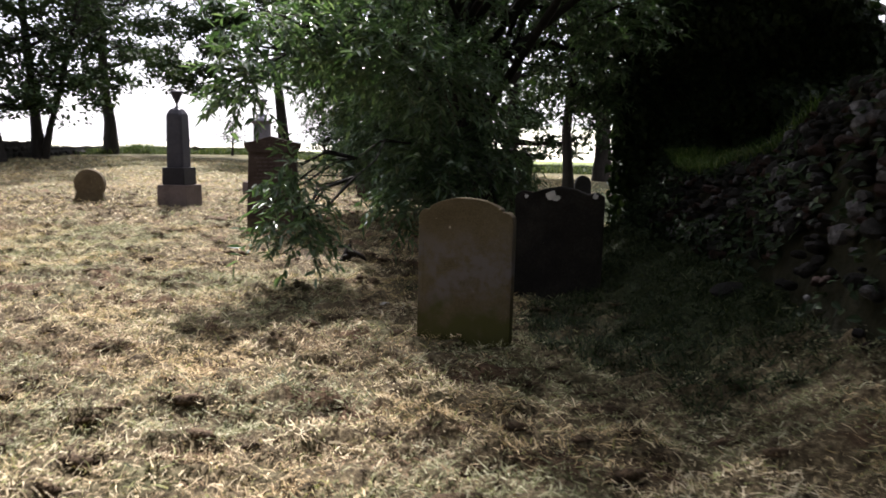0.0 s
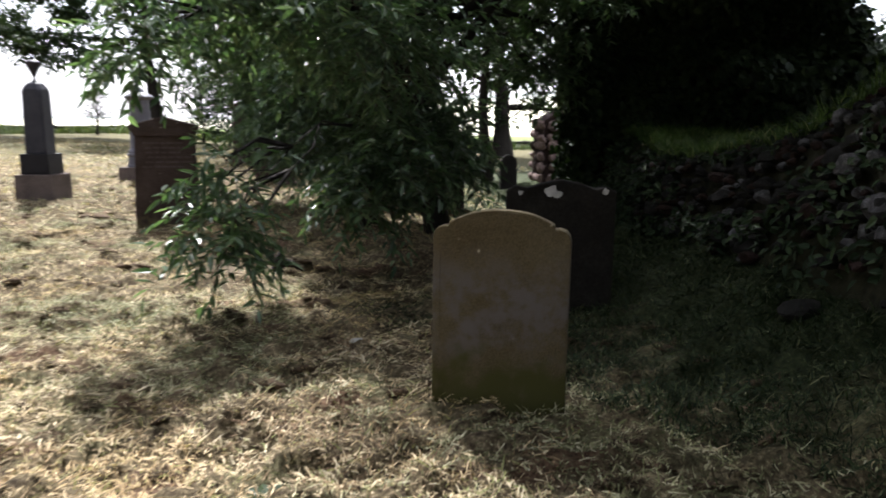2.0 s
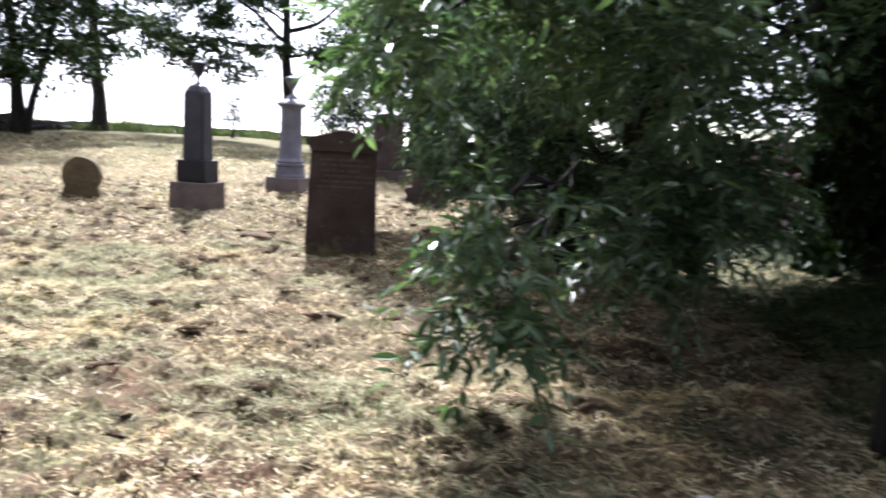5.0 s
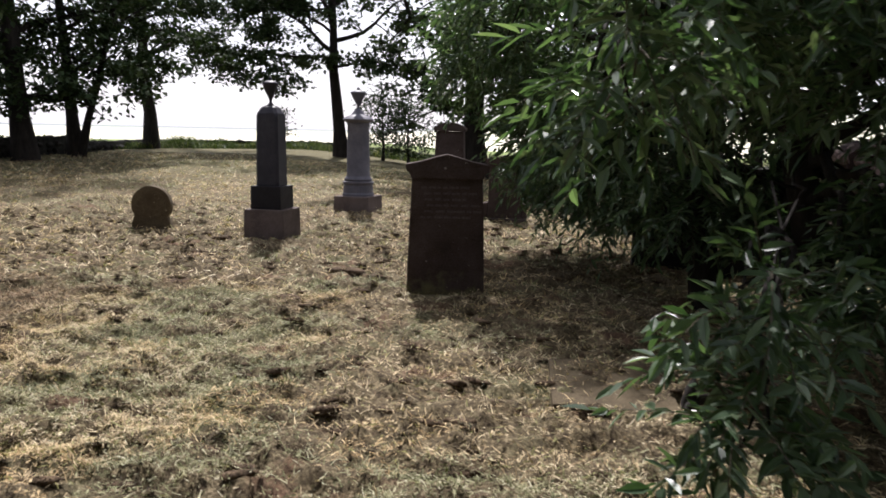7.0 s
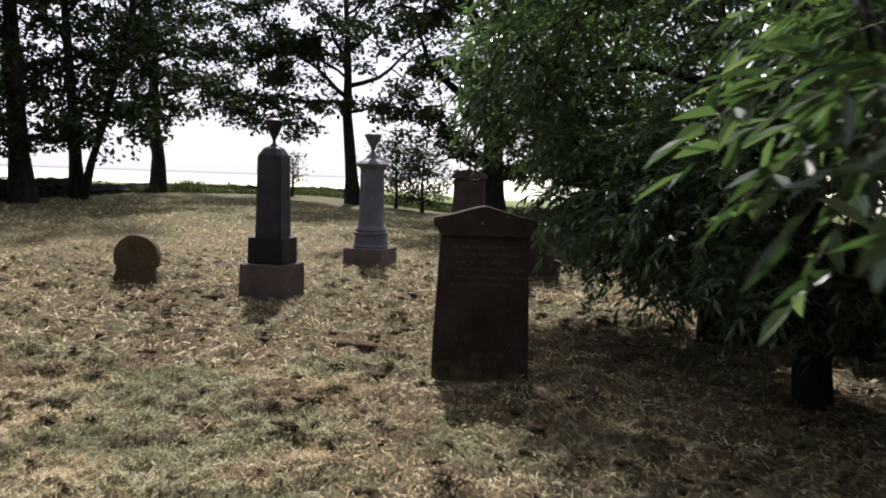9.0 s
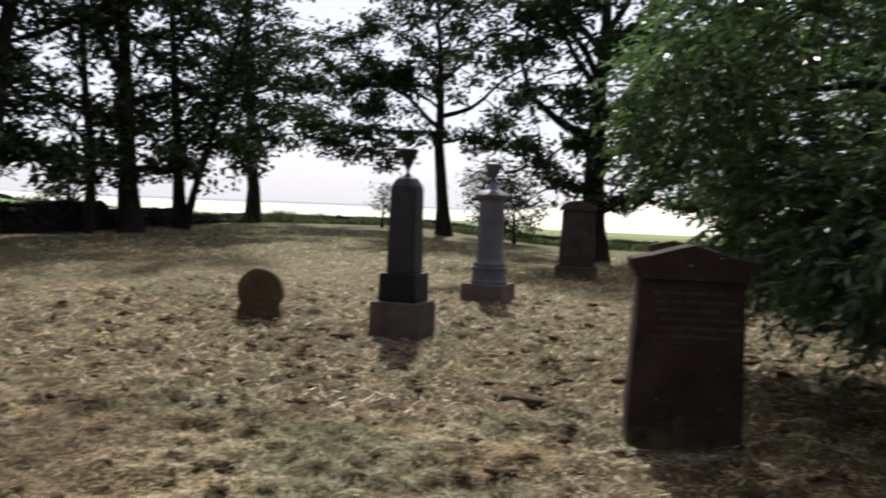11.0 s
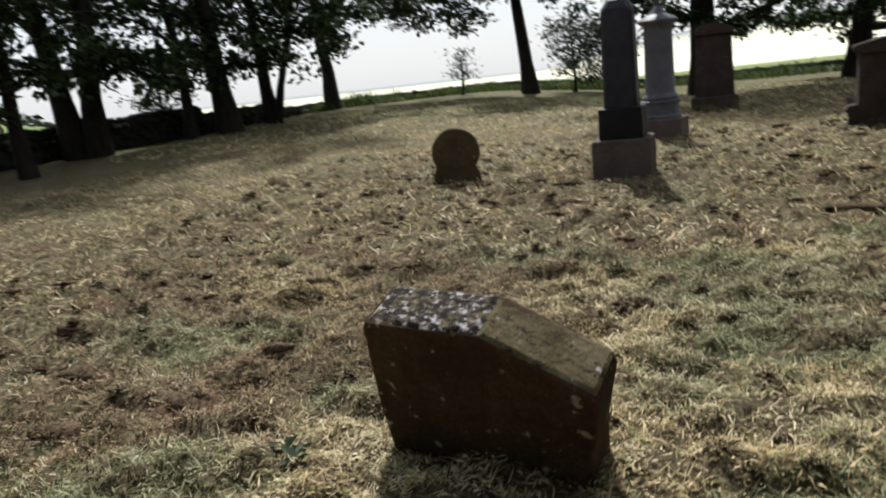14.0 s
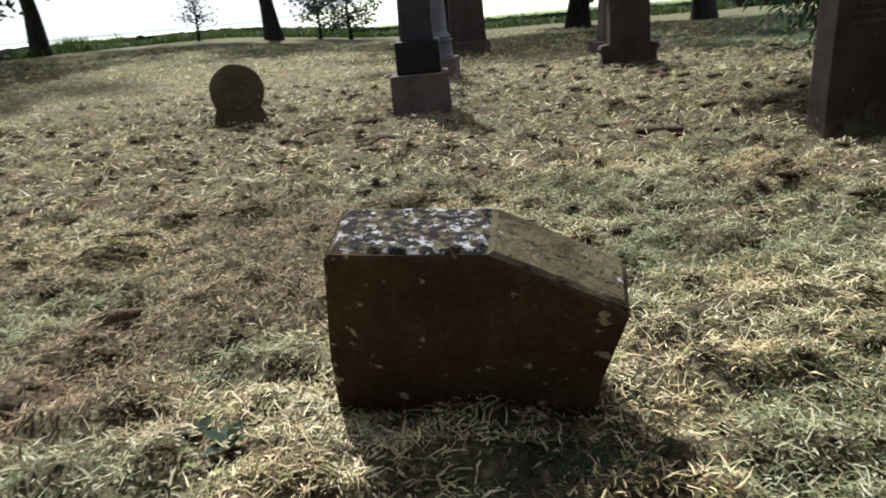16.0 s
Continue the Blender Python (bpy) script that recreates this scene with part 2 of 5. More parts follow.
M_STUMP = stone_mat("brown_sandstone", (0.040, 0.024, 0.013), (0.066, 0.041, 0.022), (0.100, 0.068, 0.038), (0.26, 0.22, 0.17), 0.62, (0.07, 0.055, 0.03), -0.2)
M_LICHEN = lichen_mat("lichened_stone", 0.47, 0.50)
M_ALGAE = lichen_mat("algae_stone", 0.585, 0.62)
M_GRANITE = stone_mat("dark_grey_granite", (0.027, 0.027, 0.035), (0.040, 0.040, 0.051), (0.062, 0.062, 0.074), rough=0.5, grain=120, bump=0.12)
M_BLACKGRANITE = stone_mat("black_granite", (0.012, 0.011, 0.014), (0.018, 0.017, 0.021), (0.027, 0.026, 0.031), rough=0.5, grain=120, bump=0.12)
M_ROUGHGRANITE = stone_mat("rough_grey_granite", (0.078, 0.062, 0.059), (0.115, 0.093, 0.087), (0.155, 0.126, 0.117), grain=90, bump=0.5)
M_PALEGRANITE = stone_mat("pale_grey_granite", (0.083, 0.083, 0.105), (0.116, 0.116, 0.143), (0.165, 0.165, 0.195), rough=0.5, grain=120, bump=0.2)
M_ROUND = stone_mat("brown_round_stone", (0.066, 0.051, 0.030), (0.096, 0.075, 0.045), (0.132, 0.108, 0.066), (0.3, 0.27, 0.2), 0.66)
# Rubble greys and reds are near black, with the wall's shade in them.
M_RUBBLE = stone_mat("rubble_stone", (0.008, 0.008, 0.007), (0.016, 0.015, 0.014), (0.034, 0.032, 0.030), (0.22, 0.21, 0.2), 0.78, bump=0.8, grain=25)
M_WASHED = stone_mat("pale_rubble_stone", (0.03, 0.029, 0.03), (0.09, 0.087, 0.09), (0.24, 0.235, 0.24), (0.04, 0.036, 0.033), 0.58, bump=0.8, grain=25)
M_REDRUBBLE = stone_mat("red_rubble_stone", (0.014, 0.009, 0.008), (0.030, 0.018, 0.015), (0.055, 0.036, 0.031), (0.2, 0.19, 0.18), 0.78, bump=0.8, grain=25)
M_PINKSTONE = stone_mat("pinkish_rubble_stone", (0.11, 0.07, 0.062), (0.2, 0.145, 0.13), (0.34, 0.28, 0.265), (0.42, 0.4, 0.38), 0.64, bump=0.8, grain=25)
# Wall core earth, its colour brought down to stand for shade.
M_EARTH = plain_mat("mossy_shaded_earth", (0.010, 0.010, 0.006), (0.032, 0.030, 0.016), 14, 0.95, 0.9)
M_CLOD = plain_mat("dark_thatch", (0.025, 0.017, 0.011), (0.15, 0.105, 0.065), 40, 0.95, 1.0)
# Boundary wall stone, tone dropped because deep tree shade is put into it.
M_WALLFAR = plain_mat("shaded_drystone", (0.008, 0.008, 0.007), (0.036, 0.035, 0.03), 5, 0.95, 0.8)
M_PALE = plain_mat("pale_stone_chip", (0.4, 0.39, 0.37), (0.62, 0.61, 0.58), 20)
M_POST = plain_mat("weathered_post", (0.12, 0.1, 0.08), (0.22, 0.2, 0.17), 18, 0.9, 0.5, (1, 1, 0.2))
M_HARL = plain_mat("grey_render", (0.45, 0.45, 0.46), (0.6, 0.6, 0.6), 2)
M_SLATE = plain_mat("slate_roof", (0.10, 0.105, 0.12), (0.16, 0.165, 0.18), 2)
M_PANE = mat_base("window_pane", 0.1)[0]
M_PANE.node_tree.nodes["Principled BSDF"].inputs["Base Color"].default_value = (0.03, 0.035, 0.04, 1)


# ---- helpers of shape ----
def vnoise(x, y, seed=0.0):
    """Smooth value noise in 0..1 on arrays."""
    x, y = np.asarray(x, float), np.asarray(y, float)
    ix, iy = np.floor(x), np.floor(y)
    fx, fy = x - ix, y - iy
    fx, fy = fx * fx * (3 - 2 * fx), fy * fy * (3 - 2 * fy)

    def h(a, b):
        v = np.sin(a * 127.1 + b * 311.7 + seed * 74.7) * 43758.5453
        return v - np.floor(v)
    return (h(ix, iy) * (1 - fx) + h(ix + 1, iy) * fx) * (1 - fy) + (h(ix, iy + 1) * (1 - fx) + h(ix + 1, iy + 1) * fx) * fy


def sstep(a, b, v):
    q = np.clip((np.asarray(v, float) - a) / (b - a), 0, 1)
    return q * q * (3 - 2 * q)


def smooth_height(x, y):
    """The lie of the land: level turf, a bank against the rubble wall, a rise to the far trees, hills beyond."""
    x, y = np.asarray(x, float), np.asarray(y, float)
    r = np.hypot(x, y)
    z = 0.5 * sstep(18, 44, y - 0.25 * x) * sstep(-4, -13, x) - 0.15 * sstep(14, 26, y) * sstep(-8, -2, x)
    z = z + 0.42 * sstep(1.0, 2.6, x) * sstep(12, 8, y) * sstep(-6, 0, y) + 0.25 * sstep(1.5, 4, x) * sstep(7, 10, y) * sstep(20, 12, y)
    phi = np.degrees(np.arctan2(-x, y))
    left = sstep(34, 50, phi) * sstep(130, 100, phi)
    z = z + left * (np.clip(r - 48, 0, 130) * 0.042)
    z = z - (1 - left) * 5.0 * sstep(60, 240, r)
    z = z + (1 - left) * sstep(500, 1300, r) * (4 + (40 + 10 * vnoise(phi / 9, r * 0, 3.0)) * sstep(7, -9, phi))
    return z


def height(x, y):
    """The ground with its small humps and raked hay."""
    x, y = np.asarray(x, float), np.asarray(y, float)
    z = smooth_height(x, y) - 0.05
    near = sstep(45, 25, np.hypot(x, y))
    hum = vnoise(x / 0.9, y / 0.7, 1.0) * 0.03 + np.clip(vnoise(x / 0.26, y / 0.17, 2.0) - 0.55, 0, 1) * 0.1 + vnoise(x / 0.14, y / 0.1, 5.0) ** 2 * 0.11 + vnoise(x / 0.6 + y / 0.9, y / 0.25 - x / 0.7, 6.0) ** 3 * 0.05
    return z + near * (hum - 0.058) - 0.01 * np.exp(-((x + 6.05) ** 2 + (y - 8.5) ** 2) / 0.1) + 0.06 * np.exp(-((x - 0.15) ** 2 + (y - 4.65) ** 2) / 0.9)


def ground_at(x, y):
    return float(smooth_height(x, y)) - 0.03


def mesh_np(name, verts, faces, material, smooth=False):
    me = bpy.data.meshes.new(name)
    me.from_pydata(verts.tolist() if isinstance(verts, np.ndarray) else verts, [], faces.tolist() if isinstance(faces, np.ndarray) else faces)
    for mt in material if isinstance(material, (list, tuple)) else [material]:
        me.materials.append(mt)
    if smooth:
        me.polygons.foreach_set("use_smooth", [True] * len(me.polygons))
    me.update()
    return me


def obj(name, me, parent=None, loc=(0, 0, 0), rot=(0, 0, 0)):
    o = new(name, me)
    o.location, o.rotation_euler = loc, [radians(a) for a in rot]
    if parent:
        o.parent = parent
    return o


def part(name, bm, material, parent, label="", smooth=False):
    me = bpy.data.meshes.new(name)
    bm.normal_update()
    bm.to_mesh(me)
    bm.free()
    me.materials.append(material)
    if smooth:
        me.polygons.foreach_set("use_smooth", [True] * len(me.polygons))
    o = new(name, me)
    o.parent = parent
    if label:
        tagged(o, label)
    return o


def thing(name, x, y, yaw, label, category, group="", z=None, tilt=(0, 0)):
    e = new(name)
    e.empty_display_size = 0.2
    e.location = (x, y, ground_at(x, y) if z is None else z)
    e.rotation_euler = (radians(tilt[0]), radians(tilt[1]), radians(yaw))
    return tagged(e, label, category, group)


def roughen(bm, amount, scale, seed=0):
    for v in bm.verts:
        v.co += noise.noise_vector(v.co * scale + Vector((seed, seed * 2, 0))) * amount


def profile_slab(pts, y0, y1, bevel=0.012, wear=0.006):
    """A slab with the outline pts in x and z, from y0 to y1 deep, with worn arrises."""
    bm = bmesh.new()
    front = [bm.verts.new((x, y0, z)) for x, z in pts]
    back = [bm.verts.new((x, y1, z)) for x, z in pts]
    n = len(pts)
    bm.faces.new(front)
    bm.faces.new(back[::-1])
    for i in range(n):
        bm.faces.new((front[i], back[i], back[(i + 1) % n], front[(i + 1) % n]))
    bmesh.ops.recalc_face_normals(bm, faces=bm.faces)
    sharp = [e for e in bm.edges if e.calc_face_angle(0) > 0.35]
    bmesh.ops.bevel(bm, geom=sharp, offset=bevel, segments=2, affect="EDGES", profile=0.6)
    if wear:
        roughen(bm, wear, 9)
    return bm


def block(sx0, sy0, sx1, sy1, z0, z1, bevel=0.015, wear=0.004, seed=0):
    """A tapered block: foot sx0 by sy0 at z0, head sx1 by sy1 at z1."""
    bm = bmesh.new()
    lo = [bm.verts.new((a * sx0 / 2, b * sy0 / 2, z0)) for a, b in ((-1, -1), (1, -1), (1, 1), (-1, 1))]
    hi = [bm.verts.new((a * sx1 / 2, b * sy1 / 2, z1)) for a, b in ((-1, -1), (1, -1), (1, 1), (-1, 1))]
    bm.faces.new(lo[::-1])
    bm.faces.new(hi)
    for i in range(4):
        bm.faces.new((lo[i], lo[(i + 1) % 4], hi[(i + 1) % 4], hi[i]))
    bmesh.ops.bevel(bm, geom=bm.edges[:], offset=bevel, segments=2, affect="EDGES", profile=0.6)
    if wear:
        bmesh.ops.subdivide_edges(bm, edges=[e for e in bm.edges if e.calc_length() > 0.2], cuts=3, use_grid_fill=True)
        roughen(bm, wear, 8, seed)
    return bm


def lathe(rings, sides=24):
    """A turned solid: rings of radius and height from the foot up."""
    bm = bmesh.new()
    loops = []
    for r, z in rings:
        loops.append([bm.verts.new((r * math.cos(2 * math.pi * i / sides), r * math.sin(2 * math.pi * i / sides), z)) for i in range(sides)])
    for a, b in zip(loops, loops[1:]):
        for i in range(sides):
            bm.faces.new((a[i], a[(i + 1) % sides], b[(i + 1) % sides], b[i]))
    bm.faces.new(loops[0][::-1])
    bm.faces.new(loops[-1])
    return bm


def unit(v):
    return v / np.maximum(np.linalg.norm(v, axis=-1, keepdims=True), 1e-9)


def leaf_arrays(c, along, up, length, width, shape=6):
    """Folded leaves from base c along a direction: 6 points and two faces each, or 4 points for far ones."""
    along = unit(along)
    side = unit(np.cross(along, up))
    nrm = np.cross(side, along)
    L, W = length[:, None], width[:, None]
    n = len(c)
    if shape == 6:
        v = np.stack([c, c + along * L * 0.3 + side * W * 0.5 + nrm * W * 0.18, c + along * L * 0.65 + side * W * 0.42 + nrm * W * 0.12 - up * L * 0.03,
                      c + along * L - up * L * 0.12, c + along * L * 0.65 - side * W * 0.42 + nrm * W * 0.12 - up * L * 0.03, c + along * L * 0.3 - side * W * 0.5 + nrm * W * 0.18], 1)
        f = np.array([[0, 1, 2, 3], [0, 3, 4, 5]])
    else:
        v = np.stack([c, c + along * L * 0.5 + side * W * 0.5 + nrm * W * 0.2, c + along * L, c + along * L * 0.45 - side * W * 0.5 + nrm * W * 0.2], 1)
        f = np.array([[0, 1, 2], [0, 2, 3]])
    faces = (f[None] + (np.arange(n) * shape)[:, None, None]).reshape(-1, f.shape[1])
    return v.reshape(-1, 3), faces


def blades(rng, x, y, z, length, width, flat, bend=0.3):
    """Grass blades: strips of two joints that taper to a tip. flat: 1 lies on the ground, 0 stands."""
    n = len(x)
    a = rng.uniform(0, 2 * np.pi, n)
    el = (1 - flat) * rng.uniform(0.7, 1.45, n) + flat * rng.normal(0.12, 0.22, n)
    d = np.stack([np.cos(a) * np.cos(el), np.sin(a) * np.cos(el), np.sin(el)], 1)
    turn = rng.normal(0, bend, n)
    d2 = unit(d + np.stack([-np.sin(a) * turn, np.cos(a) * turn, -np.abs(rng.normal(0, bend, n))], 1))
    s = np.stack([-np.sin(a), np.cos(a), rng.normal(0, 0.4, n)], 1) * (width / 2)[:, None]
    p0 = np.stack([x, y, z], 1)
    p1 = p0 + d * (length * 0.5)[:, None]
    p2 = p1 + d2 * (length * 0.5)[:, None]
    v = np.stack([p0 - s, p0 + s, p1 + s * 0.9, p1 - s * 0.9, p2], 1).reshape(-1, 3)
    k = (np.arange(n) * 5)[:, None]
    quads, tris = (k + [0, 1, 2, 3]).tolist(), (k + [3, 2, 4]).tolist()
    return v, quads + tris


class Tubes:
    """Tapering round limbs gathered into one mesh."""
    def __init__(self):
        self.v, self.f = [], []

    def add(self, pts, radii, sides=7):
        start = len(self.v)
        for i, (p, r) in enumerate(zip(pts, radii)):
            d = (pts[min(i + 1, len(pts) - 1)] - pts[max(i - 1, 0)]).normalized()
            a = d.orthogonal().normalized() if abs(d.z) < 0.9 else d.cross(Vector((0, 1, 0))).normalized()
            b = d.cross(a)
            for k in range(sides):
                q = 2 * math.pi * k / sides
                self.v.append(tuple(p + (a * math.cos(q) + b * math.sin(q)) * r))
        for i in range(len(pts) - 1):
            for k in range(sides):
                s0, s1 = start + i * sides, start + (i + 1) * sides
                self.f.append((s0 + k, s0 + (k + 1) % sides, s1 + (k + 1) % sides, s1 + k))
        e = start + (len(pts) - 1) * sides
        self.f.append(tuple(e + k for k in range(sides)))

    def mesh(self, name, material):
        return mesh_np(name, self.v, self.f, material, True)


def wander(rd, p, d, length, steps, bend, lift=0.0):
    pts = [p.copy()]
    d = d.normalized()
    for _ in range(steps):
        d = (d + Vector((rd.gauss(0, bend), rd.gauss(0, bend), rd.gauss(0, bend) + lift))).normalized()
        pts.append(pts[-1] + d * (length / steps))
    return pts


# ---- the ground: one sheet from the stones to the horizon ----
def axis(fine0, fine1, step, lo, hi):
    mid = list(np.arange(fine0, fine1, step))
    up, s = [fine1], step
    while up[-1] < hi:
        s *= 1.13
        up.append(up[-1] + s)
    dn, s = [fine0], step
    while dn[-1] > lo:
        s *= 1.13
        dn.append(dn[-1] - s)
    return np.array(sorted(dn[1:]) + mid + up)


gx, gy = axis(-11.0, 3.0, 0.052, -1700, 1700), axis(1.0, 17.0, 0.052, -400, 2200)
GX, GY = np.meshgrid(gx, gy)
g_v = np.stack([GX, GY, height(GX, GY)], -1).reshape(-1, 3)
ii = (np.arange(len(gy) - 1)[:, None] * len(gx) + np.arange(len(gx) - 1)[None]).reshape(-1)
g_f = np.stack([ii, ii + 1, ii + len(gx) + 1, ii + len(gx)], 1)
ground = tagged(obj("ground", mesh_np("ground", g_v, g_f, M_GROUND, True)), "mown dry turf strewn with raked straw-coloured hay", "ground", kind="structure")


# ---- headstones and monuments ----
def arc(cx, cz, r, a0, a1, n):
    return [(cx + r * math.cos(radians(a0 + (a1 - a0) * i / n)), cz + r * math.sin(radians(a0 + (a1 - a0) * i / n))) for i in range(n + 1)]


def shouldered_headstone():
    t = thing("headstone", 0.18, 4.76, -20, "buff sandstone headstone with cambered shouldered top and green foot", "headstone", tilt=(-1, 0))
    w, sh, cam_r = 0.326, 0.9, 0.508
    half = math.degrees(math.asin(0.247 / cam_r))
    cz = 1.032 - cam_r
    top = arc(0, cz, cam_r, 90 - half, 90 + half, 14)
    pts = [(-w, -0.2), (w, -0.2), (w, sh - 0.01), (w - 0.006, sh + 0.02), (w - 0.022, sh + 0.04), (w - 0.05, sh + 0.05), (0.252, sh + 0.048)] + top + [(-0.252, sh + 0.048), (-w + 0.05, sh + 0.05), (-w + 0.022, sh + 0.04), (-w + 0.006, sh + 0.02), (-w, sh - 0.01)]
    slab = part("slab", profile_slab(pts, -0.045, 0.032, 0.007, 0.004), M_BROWNSTONE, t)
    # a sunk margin round the face
    m0 = [(x * 0.9, 0.03 + z * 0.945) for x, z in top]
    bm = bmesh.new()
    outer = [(w * 0.92, 0.08), (w * 0.92, sh - 0.06)] + m0 + [(-w * 0.92, sh - 0.06), (-w * 0.92, 0.08)]
    inner = [(x * 0.965, 0.012 + z * 0.975) for x, z in outer]
    o = [bm.verts.new((x, -0.0475, z)) for x, z in outer]
    i_ = [bm.verts.new((x, -0.0475, z)) for x, z in inner]
    o2 = [bm.verts.new((x, -0.043, z)) for x, z in outer]
    i2 = [bm.verts.new((x, -0.043, z)) for x, z in inner]
    n = len(outer)
    for k in range(n - 1):
        bm.faces.new((o[k], o[k + 1], i_[k + 1], i_[k]))
        bm.faces.new((o2[k], o2[k + 1], o[k + 1], o[k]))
        bm.faces.new((i_[k], i_[k + 1], i2[k + 1], i2[k]))
    part("raised_margin", bm, M_BROWNSTONE, slab)
    return t


def dark_headstone():
    t = thing("headstone", 1.09, 6.62, -14, "near-black stone headstone with scalloped top and white lichen patch", "headstone", z=0.06)
    pts = [(-0.4, -0.2), (0.4, -0.2), (0.4, 0.84), (0.33, 0.88), (0.25, 0.86), (0.15, 0.9), (0.0, 0.925), (-0.15, 0.9), (-0.25, 0.86), (-0.33, 0.88), (-0.4, 0.84)]
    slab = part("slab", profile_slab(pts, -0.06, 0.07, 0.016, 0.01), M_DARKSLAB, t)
    rd = random.Random(4)
    for cx, cz, r in ((-0.07, 0.845, 0.05), (-0.03, 0.82, 0.035), (0.32, 0.845, 0.03), (-0.3, 0.83, 0.022)):
        bm = bmesh.new()
        ring = [bm.verts.new((cx + r * rd.uniform(0.6, 1.2) * math.cos(a * 0.571), -0.075 - rd.uniform(0, 0.004), cz + r * rd.uniform(0.6, 1.1) * math.sin(a * 0.571))) for a in range(11)]
        bm.faces.new(ring)
        part("lichen", bm, M_PALE, slab, "white lichen patch")
    return t


def urn(parent, z, r, h, material):
    rings = [(0.5 * r, 0), (0.42 * r, 0.05 * h), (0.22 * r, 0.1 * h), (0.15 * r, 0.17 * h), (0.22 * r, 0.24 * h), (0.5 * r, 0.42 * h), (0.78 * r, 0.6 * h), (0.97 * r, 0.74 * h), (1.04 * r, 0.77 * h), (1.04 * r, 0.82 * h), (0.8 * r, 0.85 * h), (0.45 * r, 0.9 * h), (0.2 * r, 0.93 * h), (0.24 * r, 0.97 * h), (0.2 * r, 1.01 * h), (0.05 * r, 1.04 * h)]
    o = part("urn", lathe([(a, z + b) for a, b in rings]), material, parent, smooth=True)
    return o


def obelisk():
    t = thing("obelisk_monument", -5.55, 15.2, -9.5, "dark granite obelisk on two stepped plinths with an urn finial", "monument", z=0.0)
    part("base", block(0.67, 0.67, 0.65, 0.65, -0.15, 0.41, 0.018, 0.008), M_ROUGHGRANITE, t, "rough grey granite base")
    part("plinth", block(0.50, 0.50, 0.49, 0.49, 0.412, 0.765, 0.014, 0.002, 2), M_BLACKGRANITE, t, "polished black granite plinth")
    bm = bmesh.new()
    rings = []
    for h, s, c in ((0.767, 0.375, 0.035), (1.83, 0.345, 0.035), (1.865, 0.34, 0.05), (1.955, 0.235, 0.04), (1.985, 0.15, 0.03)):
        s2 = s / 2
        rings.append([bm.verts.new((x, y, h)) for x, y in ((-s2 + c, -s2), (s2 - c, -s2), (s2, -s2 + c), (s2, s2 - c), (s2 - c, s2), (-s2 + c, s2), (-s2, s2 - c), (-s2, -s2 + c))])
    for a, b in zip(rings, rings[1:]):
        for i in range(8):
            bm.faces.new((a[i], a[(i + 1) % 8], b[(i + 1) % 8], b[i]))
    bm.faces.new(rings[0][::-1])
    bm.faces.new(rings[-1])
    bmesh.ops.bevel(bm, geom=[e for e in bm.edges if e.calc_face_angle(0) > 0.3], offset=0.006, segments=2, affect="EDGES")
    part("shaft", bm, M_GRANITE, t, "polished dark granite shaft")
    urn(t, 1.98, 0.122, 0.42, M_GRANITE)
    return t


def column():
    t = thing("column_monument", -4.82, 19.27, -14, "pale grey granite column on stepped base with an urn finial", "monument", z=-0.02)
    part("base", block(0.80, 0.80, 0.78, 0.78, -0.15, 0.29, 0.018, 0.008), M_ROUGHGRANITE, t, "rough granite base")
    part("plinth", lathe([(0.0, 0.292), (0.335, 0.292), (0.335, 0.33), (0.315, 0.36), (0.305, 0.52), (0.325, 0.55), (0.33, 0.585), (0.30, 0.60), (0.0, 0.60)], 32), M_PALEGRANITE, t, "round granite drum")
    part("shaft", lathe([(0.29, 0.602), (0.30, 0.63), (0.28, 0.66), (0.255, 0.69), (0.245, 0.72), (0.225, 1.75), (0.235, 1.78), (0.24, 1.80)], 32), M_PALEGRANITE, t, smooth=True)
    part("capital", lathe([(0.235, 1.802), (0.28, 1.83), (0.32, 1.86), (0.325, 1.885), (0.27, 1.925), (0.15, 1.98), (0.09, 2.06)], 32), M_PALEGRANITE, t)
    urn(t, 2.05, 0.16, 0.47, M_PALEGRANITE)
    return t


def round_stone():
    t = thing("headstone", -7.69, 15.71, 8, "small brown disc-headed stone on a flared foot", "headstone", z=0.02)
    top = arc(0, 0.34, 0.315, -27, 207, 26)
    pts = [(-0.33, -0.15), (0.31, -0.15), (0.295, 0.04), (0.245, 0.15)] + top + [(-0.27, 0.16), (-0.315, 0.04)]
    slab = part("slab", profile_slab(pts, -0.08, 0.09, 0.015, 0.008), M_ROUND, t)
    bm = lathe([(0.20, 0.0), (0.235, 0.006), (0.235, 0.012), (0.2, 0.014), (0.0, 0.012)], 26)
    bmesh.ops.rotate(bm, verts=bm.verts, cent=(0, 0, 0), matrix=Matrix.Rotation(radians(90), 3, "X"))
    bmesh.ops.translate(bm, verts=bm.verts, vec=(0, -0.079, 0.35))
    part("roundel", bm, M_ROUND, slab)
    return t


def text_bars(parent, x0, x1, z_top, rows, gap, y, material, seed):
    """Weathered lines of lettering that cannot be read."""
    rd = random.Random(seed)
    for k in range(rows):
        bm = bmesh.new()
        x = x0 + rd.uniform(0, 0.08)
        end = x1 - rd.uniform(0, 0.1)
        while x < end:
            w = rd.uniform(0.03, 0.1)
            z = z_top - k * gap
            bmesh.ops.create_cube(bm, size=1, matrix=Matrix.Translation((x + w / 2, y, z)) @ Matrix.Diagonal((w, 0.004, 0.022, 1)))
            x += w + rd.uniform(0.012, 0.03)
        tagged(part("inscription", bm, material, parent, "illegible weathered line of lettering"), kind="stuff")


